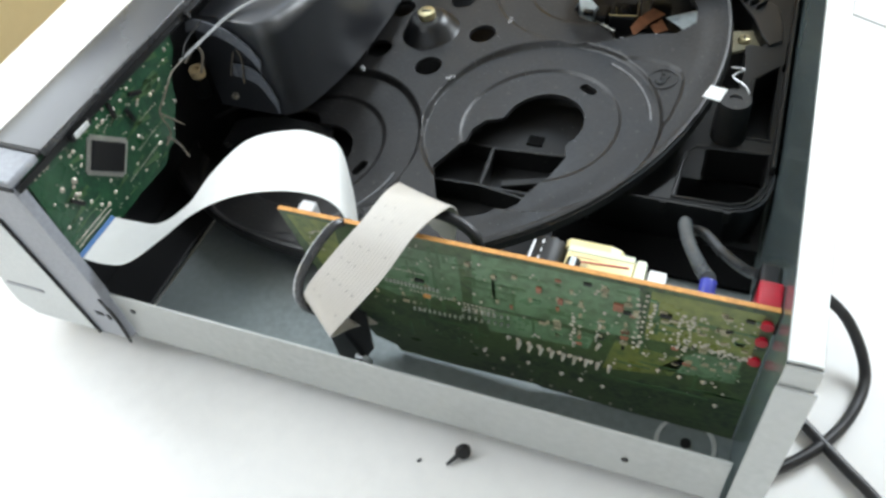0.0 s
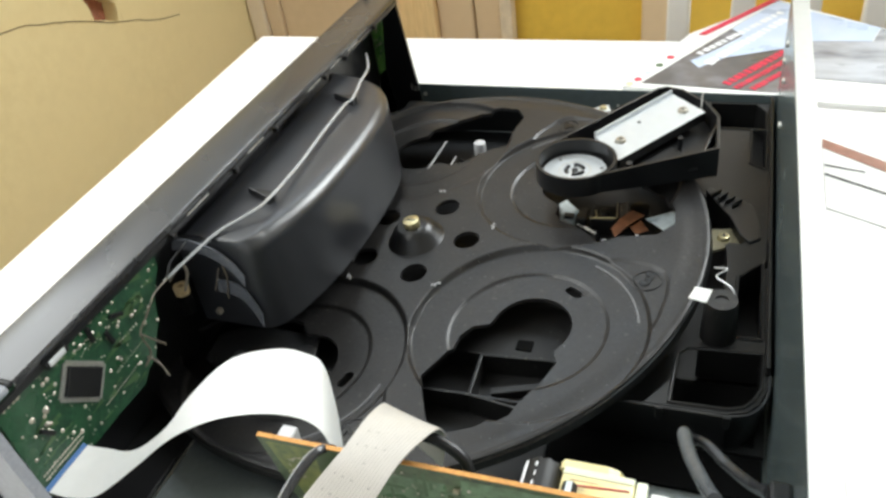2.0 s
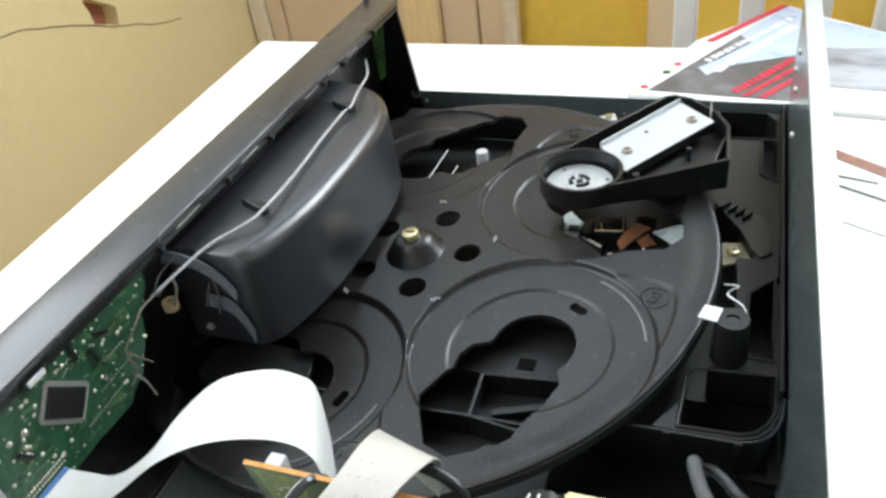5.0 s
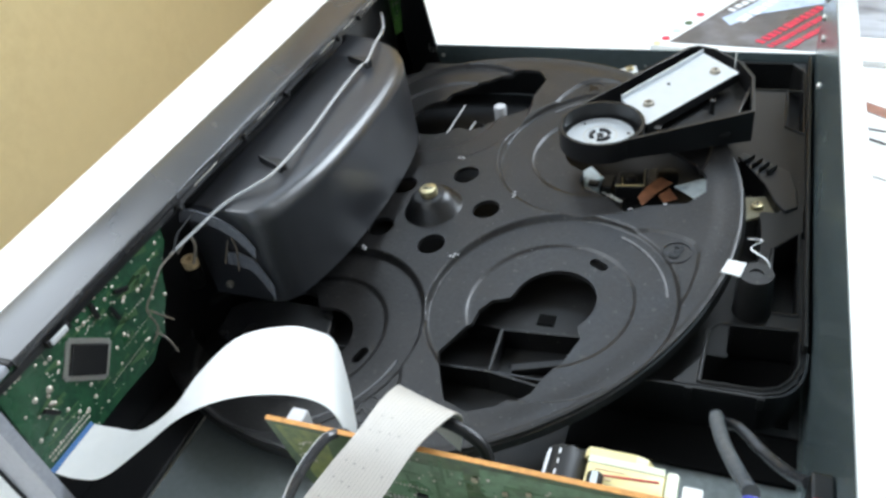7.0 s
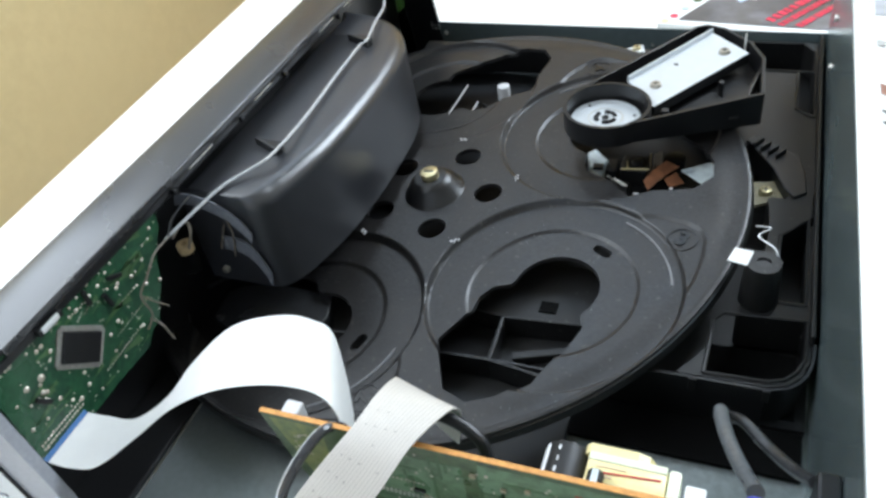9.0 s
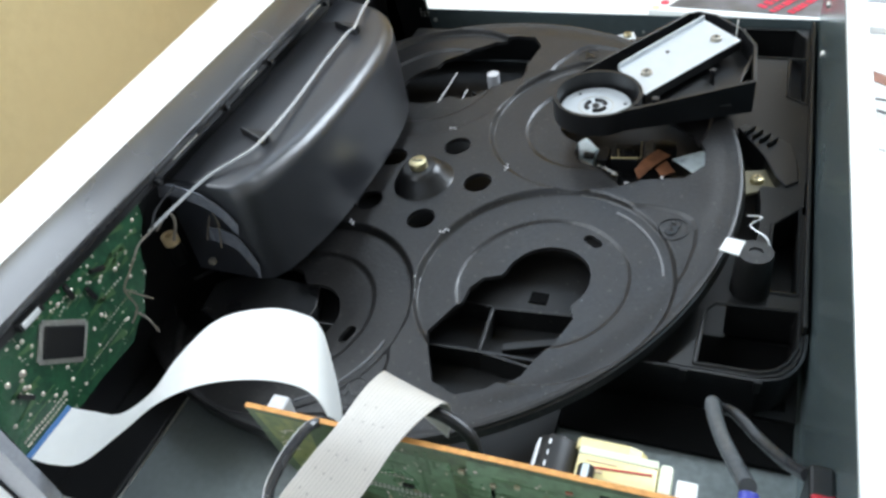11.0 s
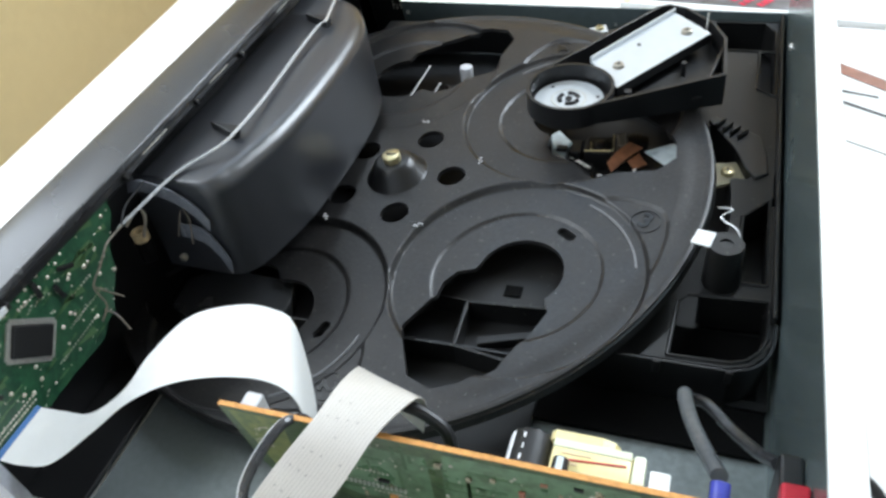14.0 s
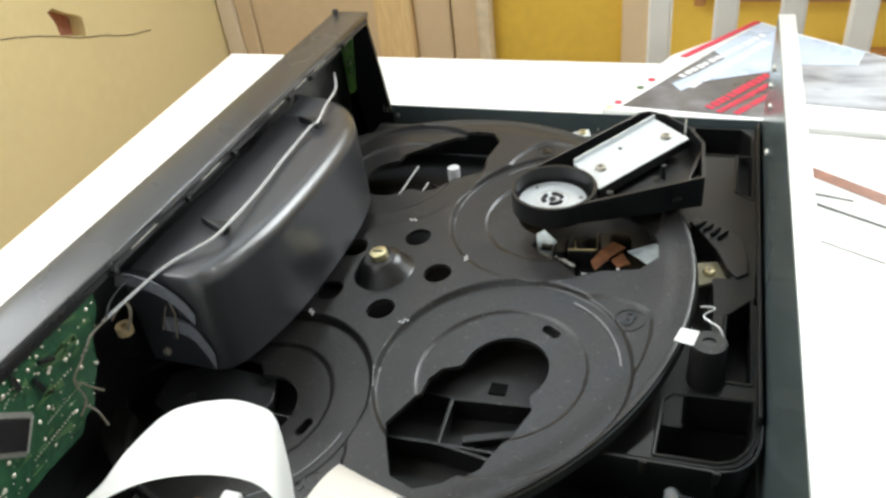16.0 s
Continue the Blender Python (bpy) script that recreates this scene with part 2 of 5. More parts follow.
def cyl(x, y, z0, z1, r0, r1=None, n=28, bm=None, bevel=0.0):
    bm = bm or bmesh.new()
    r1 = r0 if r1 is None else r1
    lo = [bm.verts.new((x + r0 * math.cos(2 * math.pi * i / n), y + r0 * math.sin(2 * math.pi * i / n), z0)) for i in range(n)]
    hi = [bm.verts.new((x + r1 * math.cos(2 * math.pi * i / n), y + r1 * math.sin(2 * math.pi * i / n), z1)) for i in range(n)]
    bm.faces.new(lo[::-1])
    top = bm.faces.new(hi)
    for i in range(n):
        bm.faces.new((lo[i], lo[(i + 1) % n], hi[(i + 1) % n], hi[i]))
    if bevel:
        bmesh.ops.bevel(bm, geom=list(top.edges), offset=bevel, segments=2, affect="EDGES", profile=0.5)
    return bm


def tube_ring(x, y, z0, z1, r_in, r_out, n=48, bm=None):
    """A standing hollow ring."""
    bm = bm or bmesh.new()
    rings = []
    for r, z in ((r_out, z0), (r_out, z1), (r_in, z1), (r_in, z0)):
        rings.append([bm.verts.new((x + r * math.cos(2 * math.pi * i / n), y + r * math.sin(2 * math.pi * i / n), z)) for i in range(n)])
    for k in range(4):
        a, b = rings[k], rings[(k + 1) % 4]
        for i in range(n):
            bm.faces.new((a[i], a[(i + 1) % n], b[(i + 1) % n], b[i]))
    return bm


def smooth_path(pts, steps=10):
    """Catmull-Rom through the points."""
    p = [Vector(q) for q in pts]
    p = [p[0] * 2 - p[1]] + p + [p[-1] * 2 - p[-2]]
    out = []
    for i in range(1, len(p) - 2):
        a, b, c, d = p[i - 1:i + 3]
        for k in range(steps):
            t = k / steps
            out.append(0.5 * (2 * b + (c - a) * t + (2 * a - 5 * b + 4 * c - d) * t * t + (3 * b - a - 3 * c + d) * t ** 3))
    return out + [p[-2]]


def tube(pts, r, n=10, steps=10, bm=None):
    bm = bm or bmesh.new()
    path = smooth_path(pts, steps)
    rings = []
    for i, q in enumerate(path):
        d = (path[min(i + 1, len(path) - 1)] - path[max(i - 1, 0)]).normalized()
        u = d.cross(Vector((0.13, 0.21, 1))).normalized()
        v = d.cross(u)
        rings.append([bm.verts.new(q + r * (u * math.cos(2 * math.pi * k / n) + v * math.sin(2 * math.pi * k / n))) for k in range(n)])
    for a, b in zip(rings, rings[1:]):
        for k in range(n):
            bm.faces.new((a[k], a[(k + 1) % n], b[(k + 1) % n], b[k]))
    bm.faces.new(rings[0])
    bm.faces.new(rings[-1][::-1])
    bmesh.ops.recalc_face_normals(bm, faces=bm.faces)
    return bm


def strip(left, right, thick=0.0004, steps=10, bm=None):
    """A flat cable between two edge lines, with thickness."""
    bm = bm or bmesh.new()
    a, b = smooth_path(left, steps), smooth_path(right, steps)
    rows = []
    for i in range(len(a)):
        d = a[min(i + 1, len(a) - 1)] - a[max(i - 1, 0)]
        n = d.cross(b[i] - a[i]).normalized() * thick / 2
        rows.append([bm.verts.new(q) for q in (a[i] + n, b[i] + n, b[i] - n, a[i] - n)])
    for r, s in zip(rows, rows[1:]):
        for k in range(4):
            bm.faces.new((r[k], r[(k + 1) % 4], s[(k + 1) % 4], s[k]))
    bm.faces.new(rows[0])
    bm.faces.new(rows[-1][::-1])
    bmesh.ops.recalc_face_normals(bm, faces=bm.faces)
    return bm


def screw(name, m, r, material, parent=None, label="", h=None):
    """A pan-head screw with a cross slot, head upwards at the pose m."""
    h = h or r * 0.6
    bm = cyl(0, 0, 0, h, r, r * 0.86, 20, bevel=r * 0.12)
    o = part(name, bm, material, parent, label, True, m)
    b2 = box(-r * 0.6, r * 0.6, -r * 0.12, r * 0.12, h - r * 0.1, h + 0.0001)
    box(-r * 0.12, r * 0.12, -r * 0.6, r * 0.6, h - r * 0.1, h + 0.00015, bm=b2)
    part("cross_slot", b2, M_CHIP, o)
    return o


# ---- the room ----
def wall_with_hole(name, axis, at, thick, u0, u1, z0, z1, hole, material, label):
    """A wall in the plane axis = at, from u0 to u1, with an opening (u, u, z, z) right through it."""
    h0, h1, k0, k1 = hole
    bm = bmesh.new()
    for a, b, c, d in ((u0, h0, z0, z1), (h1, u1, z0, z1), (h0, h1, z0, k0), (h0, h1, k1, z1)):
        if b - a > 1e-5 and d - c > 1e-5:
            if axis == "x":
                box(at, at + thick, a, b, c, d, bm=bm)
            else:
                box(a, b, at, at + thick, c, d, bm=bm)
    o = part(name, bm, material)
    return tagged(o, label, "wall", kind="structure")


tagged(part("floor", box(-0.95, 1.75, -1.75, 1.1, -0.8, -0.75), M_FLOOR), "brown boarded floor under the table", "floor", kind="structure")
# Ceiling out of view, added to close the room with a white bounce.
tagged(part("ceiling", box(-0.95, 1.75, -1.75, 1.1, 1.7, 1.78), M_CEIL), "unseen plain white ceiling above the table", "ceiling", kind="structure")
wall_with_hole("wall_west", "x", -0.787, 0.08, -1.7, 0.93, -0.75, 0.44, (0.520, 0.582, -0.058, 0.004), M_TAN, "yellow painted wall with a broken hole")
# Upper walls out of view, added; their colours tune bounce and reflections.
wall_with_hole("wall_west_upper", "x", -0.787, 0.08, -1.7, 0.93, 0.44, 1.7, (-0.76, 0.38, 0.46, 1.24), M_CEIL, "unseen white upper wall with a window opening")
wall_with_hole("wall_north_middle", "y", 0.93, 0.08, -0.787, 1.6, 0.42, 0.80, (0.28, 1.16, 0.62, 0.80), M_BEIGE, "unseen beige painted wall above the doors")
wall_with_hole("wall_north_corner", "y", 0.93, 0.08, -0.787, 0.10, 0.80, 1.7, (-0.66, -0.08, 1.06, 1.62), M_CEIL, "unseen white upper wall with a small window opening")
wall_with_hole("wall_north_upper", "y", 0.93, 0.08, 0.10, 1.6, 0.80, 1.7, (0.28, 1.16, 0.80, 1.38), M_CEIL, "unseen white upper wall with a window opening")
# East and south walls are unseen too, white to keep the bounce neutral.
wall_with_hole("wall_east", "x", 1.6, 0.1, -1.7, 1.0, -0.75, 1.7, (0, 0, 0, 0), M_CEIL, "unseen plain white wall beside the table")
wall_with_hole("wall_south", "y", -1.7, 0.1, -0.707, 1.6, -0.75, 1.7, (-0.55, 0.75, 0.35, 1.35), M_CEIL, "unseen plain white wall with an opening behind the fill lamp")
wall_with_hole("wall_north", "y", 0.93, 0.08, -0.787, 1.6, -0.75, 0.42, (1.2, 1.2, 0, 0), M_MUSTARD, "mustard yellow wall beyond the table")
# plaster behind the broken hole and the crack that runs through it
YZX = Matrix(((0, 0, 1, 0), (1, 0, 0, 0), (0, 1, 0, 0), (0, 0, 0, 1)))
bm = box(-0.80, -0.732, 0.5202, 0.5818, -0.0578, 0.0038)
tagged(part("broken_plaster", bm, M_PLASTER), "rough red-brown masonry inside a hole in the wall", "wall damage", kind="structure")
rnd = random.Random(4)
HOLE = [(0.5212, -0.0003), (0.5339, 0.0009), (0.5450, -0.0075), (0.5552, -0.0140), (0.5700, -0.0215), (0.5795, -0.0290), (0.5785, -0.0421), (0.5742, -0.0555), (0.5630, -0.0500), (0.5518, -0.0450), (0.5400, -0.0415), (0.5286, -0.0367), (0.5276, -0.0168)]
EDGE = [(0.5201, 0.0039), (0.5339, 0.0039), (0.5450, 0.0039), (0.5552, 0.0039), (0.5700, 0.0039), (0.5819, 0.0039), (0.5819, -0.0421), (0.5819, -0.0579), (0.5630, -0.0579), (0.5518, -0.0579), (0.5400, -0.0579), (0.5201, -0.0579), (0.5201, -0.0168)]
bm = bmesh.new()
for k in range(len(HOLE)):
    k2 = (k + 1) % len(HOLE)
    prism([HOLE[k], HOLE[k2], EDGE[k2], EDGE[k]], -0.787, -0.7072, m=YZX, bm=bm)
tagged(part("chipped_paint", bm, M_TAN), "ragged chipped paint edge round the wall hole", "wall damage", kind="structure")
CRACK = [(0.36, 0.012), (0.414, 0.004), (0.439, -0.0068), (0.4674, -0.0141), (0.5256, -0.0355), (0.5738, -0.0573), (0.6128, -0.0691), (0.6619, -0.0875), (0.7112, -0.0991)]
path = [(-0.7068, p.x, p.y + 0.0012 * rnd.uniform(-1, 1)) for p in smooth_path([(y, z, 0) for y, z in CRACK], 3)]
tagged(part("wall_crack", tube(path, 0.0008, 5, 3), M_CRACK), "thin dark crack running across the painted wall", "wall crack", kind="structure")


def upright(name, x0, x1, y0, y1, material, label, category, z0=-0.75, z1=0.40):
    return tagged(part(name, box(x0, x1, y0, y1, z0, z1, 0.004), material), label, category, kind="structure")


upright("trim", -0.705, -0.672, 0.90, 0.93, M_CASING, "cream moulded door casing in the corner", "trim")
upright("trim", -0.672, -0.640, 0.908, 0.93, M_BEIGE, "beige moulded door casing strip", "trim")
upright("door_1", -0.640, -0.392, 0.914, 0.93, M_BEIGE, "beige painted flat door panel", "door")
upright("trim", -0.392, -0.328, 0.896, 0.93, M_WOOD, "bare pale pine upright board", "trim")
upright("door_2", -0.328, -0.262, 0.914, 0.93, M_BEIGE, "beige painted narrow door panel", "door")
upright("door_2", -0.259, -0.212, 0.914, 0.93, M_BEIGE, "beige painted narrow door panel", "door")
upright("trim", -0.212, -0.190, 0.900, 0.93, M_CASING, "cream painted upright moulding", "trim")
upright("trim", 0.024, 0.068, 0.900, 0.93, M_BEIGE, "beige painted upright board", "trim")

# white chair behind the table: uprights, top rail
chair = thing("slatted_chair", "white painted chair with upright back slats behind the table", "chair")
for x in (0.1055, 0.1735, 0.2395, 0.3055, 0.3715):
    part("back_slat", box(x - 0.0125, x + 0.0125, 0.545, 0.565, -0.32, 0.20, 0.003), M_WHITEPAINT, chair)
part("top_rail", box(0.085, 0.40, 0.54, 0.57, 0.20, 0.25, 0.006), M_WHITEPAINT, chair)
part("seat", box(0.075, 0.41, 0.545, 0.87, -0.36, -0.32, 0.008), M_WHITEPAINT, chair)
for x in (0.09, 0.39):
    for y in (0.555, 0.85):
        part("leg", box(x - 0.015, x + 0.015, y - 0.015, y + 0.015, -0.75, -0.36, 0.003), M_WHITEPAINT, chair)
tagged(part("trim", box(0.160, 0.8, 0.905, 0.93, -0.121, -0.093, 0.002), M_BROWN), "brown wooden rail fixed along the wall", "trim", kind="structure")
tagged(part("trim", box(0.160, 0.8, 0.900, 0.93, -0.0926, -0.086, 0.002), M_CASING), "cream strip on top of the wooden rail", "trim", kind="structure")
tagged(part("trim", box(0.130, 0.147, 0.908, 0.93, -0.129, 0.30, 0.003), M_BROWN), "brown wooden upright peg board strip", "trim", kind="structure")
tagged(part("trim", box(0.300, 0.8, 0.905, 0.93, -0.215, -0.196, 0.002), M_BROWN), "lower brown wooden rail along the wall", "trim", kind="structure")
hook = thing("wall_hook", "small dark bent wire hook on the rail", "hook")
part("hook_wire", tube([(0.340, 0.897, -0.088), (0.343, 0.895, -0.074), (0.352, 0.894, -0.070), (0.364, 0.894, -0.072), (0.372, 0.894, -0.066), (0.378, 0.895, -0.078), (0.379, 0.897, -0.088)], 0.0018, 7), M_CRACK, hook)

table = thing("table", "white laminate table carrying the opened player", "table")
part("tabletop", prism([(-0.302, -0.62), (0.75, -0.62), (0.75, 0.398), (-0.343, 0.398)], -0.028, 0.0, 0.002), M_TABLE, table)
for x in (-0.29, 0.70):
    for y in (-0.57, 0.355):
        part("leg", box(x - 0.025, x + 0.025, y - 0.025, y + 0.025, -0.75, -0.028, 0.003), M_WHITEPAINT, table)

# ---- steel case ----
XR, YN, YF, ZT = 0.2005, -0.2225, 0.2005, 0.0455
case = thing("player_case", "open galvanised steel case of a disc player", "player case")
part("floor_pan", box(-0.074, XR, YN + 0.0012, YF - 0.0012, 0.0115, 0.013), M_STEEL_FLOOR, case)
part("side_lip", box(-0.073, XR - 0.002, YN, YN + 0.0011, 0.0115, ZT, 0.0004), M_STEEL, case)
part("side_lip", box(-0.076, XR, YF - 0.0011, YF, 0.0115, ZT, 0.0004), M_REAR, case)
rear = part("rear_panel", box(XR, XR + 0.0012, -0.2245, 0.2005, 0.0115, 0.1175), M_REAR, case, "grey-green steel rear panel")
part("top_fold", box(XR, XR + 0.0098, -0.2245, 0.2005, 0.1176, 0.1188, 0.0003), M_STEEL, rear)
part("end_fold", box(XR - 0.0006, XR + 0.0108, -0.2268, -0.2257, 0.0115, 0.1075, 0.0003), M_STEEL, rear)
part("fold_tab", box(XR, XR + 0.0100, -0.2256, -0.2246, 0.1000, 0.1175, 0.0003), M_STEEL, rear)
part("outer_skin", box(XR + 0.0089, XR + 0.0100, -0.2245, 0.2005, 0.0115, 0.1175, 0.0002), M_STEEL, rear)
for x, y in ((-0.05, -0.19), (0.18, -0.2), (-0.05, 0.17), (0.18, 0.17)):
    part("foot", cyl(x, y, 0.0, 0.0115, 0.012, 0.014), M_BLACKLINE, case)
for k, (x, z) in enumerate(((-0.064, 0.036), (0.162, 0.026))):
    part("lip_hole", cyl(0, 0, 0, 0.0004, 0.0014, n=14), M_CHIP, case, m=pose(x, YN - 0.0002, z, 90, 0, 0))
# pressed ring on the floor round a foot screw
part("pressed_ring", tube_ring(0.183, -0.203, 0.013, 0.0136, 0.0105, 0.0122), M_STEEL, case)
part("foot_screw", cyl(0.183, -0.203, 0.013, 0.0145, 0.002), M_CHIP, case)
for z, y in ((0.098, 0.166), (0.078, 0.155), (0.082, 0.176), (0.060, 0.13)):
    screw("panel_screw", pose(XR, y, z, 0, -90, 0), 0.0022, M_PINS, case)
for x, z in ((-0.066, 0.037), (-0.058, 0.026), (0.02, 0.034), (0.09, 0.033)):
    part("lip_rivet", cyl(0, 0, 0, 0.0006, 0.0016 if x < -0.06 else 0.0009, n=14), M_PINS, case, m=pose(x, YF - 0.0011, z, 90, 0, 0))

# ---- front panel ----
front = thing("player_fascia", "dark plastic player fascia with a grey folded top edge", "player fascia")
bm = box(-0.1048, -0.078, -0.2072, 0.2005, 0.1155, 0.1195, 0.0007, seg=3)
part("top_flange", bm, M_FRONT, front, smooth=True)
part("top_cap", box(-0.1048, -0.079, -0.2262, -0.2092, 0.1155, 0.1193, 0.0012, seg=3), M_FRAME, front, "grey plastic end cap", True)
part("corner_peg", box(-0.1052, -0.1012, 0.1965, 0.2003, 0.1194, 0.1215, 0.0008), M_BLACK, front)
part("flange_lip", box(-0.0797, -0.0782, -0.2245, 0.1985, 0.112, 0.1153, 0.0003), M_BLACK, front)
part("back_plate", box(-0.1075, -0.1045, -0.2205, 0.1985, 0.015, 0.1153), M_BLACK, front)
# far end plate, wider at its foot
bm = prism([(-0.1045, 0.012), (-0.066, 0.012), (-0.0708, 0.042), (-0.0805, 0.1153), (-0.1045, 0.1153)], -0.2012, -0.1988, m=Matrix(((1, 0, 0, 0), (0, 0, -1, 0), (0, 1, 0, 0), (0, 0, 0, 1))))
part("end_plate", bm, M_BLACK, front)
# near end: grey frame with dark gaskets
bm = prism([(-0.091, 0.0135), (-0.0745, 0.0135), (-0.0735, 0.05), (-0.0795, 0.1152), (-0.103, 0.1152), (-0.1, 0.094)], 0.2212, 0.2262, m=Matrix(((1, 0, 0, 0), (0, 0, -1, 0), (0, 1, 0, 0), (0, 0, 0, 1))))
frame_end = part("end_plate", bm, M_FRAME, front, "grey plastic end frame")
part("gasket", tube([(-0.1015, -0.2268, 0.0945), (-0.097, -0.2268, 0.06), (-0.0918, -0.2268, 0.0135)], 0.0008, 8), M_BLACKLINE, frame_end)
part("gasket", tube([(-0.0748, -0.2264, 0.0115), (-0.0735, -0.2264, 0.03), (-0.0752, -0.2264, 0.046)], 0.0008, 8), M_BLACKLINE, frame_end)
part("gasket", tube([(-0.1046, -0.2264, 0.1150), (-0.095, -0.2264, 0.1153), (-0.079, -0.2264, 0.1153)], 0.0008, 8), M_BLACKLINE, frame_end)
part("gasket", tube([(-0.1050, -0.2080, 0.1186), (-0.095, -0.2082, 0.1188), (-0.0785, -0.2082, 0.1186)], 0.0011, 8), M_BLACKLINE, front)
part("latch_hole", box(-0.0845, -0.0805, -0.2266, -0.2258, 0.031, 0.0335), M_CHIP, frame_end)
part("latch_hole", box(-0.0785, -0.0768, -0.2266, -0.2258, 0.029, 0.033), M_CHIP, frame_end)
# bulging silver fascia
bm = bmesh.new()
ring = []
for k in range(25):
    y = -0.2262 + 0.425 * k / 24
    s = max(0.5, math.sqrt(max(0.0, 1 - ((y + 0.0135) / 0.2135) ** 2)))
    prof = [(-0.0930, 0.013), (-0.116 - 0.03 * s, 0.0135), (-0.122 - 0.034 * s, 0.02), (-0.122 - 0.034 * s, 0.034), (-0.118 - 0.026 * s, 0.062), (-0.1012, 0.093)]
    ring.append([bm.verts.new((x, y, z)) for x, z in prof])
for a, b in zip(ring, ring[1:]):
    for k in range(len(a) - 1):
        bm.faces.new((a[k], a[k + 1], b[k + 1], b[k]))
bm.faces.new(ring[0]); bm.faces.new(ring[-1][::-1])
bmesh.ops.recalc_face_normals(bm, faces=bm.faces)
part("fascia", bm, M_SILVER, front, "silver bulging plastic fascia", True)
part("fascia_slot", box(-0.134, -0.112, -0.2268, -0.2263, 0.0375, 0.0395), M_FRAME, front)
for k, y in enumerate((-0.105, -0.045, 0.0, 0.068, 0.098, 0.15)):
    part("catch", box(-0.0780, -0.0748 - 0.0006 * (k % 2), y - 0.0013, y + 0.0013, 0.1122, 0.1150, 0.0005), M_BLACK, front)
# Pale metal slivers added as painted highlights along the flange's inner lip.
for y0, y1 in ((-0.09, -0.07), (-0.03, -0.012), (0.045, 0.063), (0.078, 0.094), (0.106, 0.122)):
    part("lip_glint", box(-0.0780, -0.0774, y0, y1, 0.1148, 0.1154, 0.0002), M_PINS, front)

# small green board on the far end plate
small = thing("small_circuit_board", "small green circuit board fixed inside the front panel", "circuit board")
bm = prism([(-0.1030, 0.0985), (-0.1000, 0.1024), (-0.0924, 0.1049), (-0.0974, 0.0579), (-0.1030, 0.0535)], -0.1986, -0.197, m=Matrix(((1, 0, 0, 0), (0, 0, -1, 0), (0, 1, 0, 0), (0, 0, 0, 1))))
part("board", bm, M_BOARDGREEN, small)
bm = bmesh.new()
for k in range(16):
    x, z = rnd.uniform(-0.1015, -0.0955), rnd.uniform(0.066, 0.095)
    box(x - 0.0005, x + 0.0005, 0.1962, 0.1972, z - 0.0006, z + 0.0006, bm=bm)
tagged(part("solder_points", bm, M_SOLDER, small), kind="stuff")
part("track_loop", tube([(-0.0985, 0.1966, 0.071), (-0.0955, 0.1966, 0.078), (-0.0965, 0.1966, 0.087), (-0.0995, 0.1966, 0.08), (-0.0985, 0.1966, 0.071)], 0.0005, 5, 4), M_PCB, small)
part("cable_plug", box(-0.1025, -0.094, 0.1935, 0.1972, 0.1035, 0.1090, 0.0006), M_CHIP, small)
for k in range(7):
    x, z = -0.0765 + 0.0028 * (k % 3), 0.0405 + 0.0026 * (k // 3)
    part("weld_mark", cyl(0, 0, 0, 0.0005, 0.0009 if k % 2 else 0.0006, n=8), M_PINS, front, m=pose(x, 0.1987, z, 90, 0, 0))

# ---- sheets with shaped cut-outs ----
def disc_d(x, y, cx, cy, r):
    return r - np.hypot(x - cx, y - cy)


def poly_d(x, y, pts):
    """Signed distance to a polygon, positive inside."""
    d = np.full(x.shape, 1e9)
    inside = np.zeros(x.shape, bool)
    n = len(pts)
    for i in range(n):
        (ax, ay), (bx, by) = pts[i], pts[(i + 1) % n]
        ex, ey = bx - ax, by - ay
        t = np.clip(((x - ax) * ex + (y - ay) * ey) / (ex * ex + ey * ey), 0, 1)
        d = np.minimum(d, np.hypot(x - ax - t * ex, y - ay - t * ey))
        c = (ay > y) != (by > y)
        inside ^= c & (x < (bx - ax) * (y - ay) / (by - ay + 1e-12) + ax)
    return np.where(inside, d, -d)


def smoothstep(v):
    v = np.clip(v, 0, 1)
    return v * v * (3 - 2 * v)


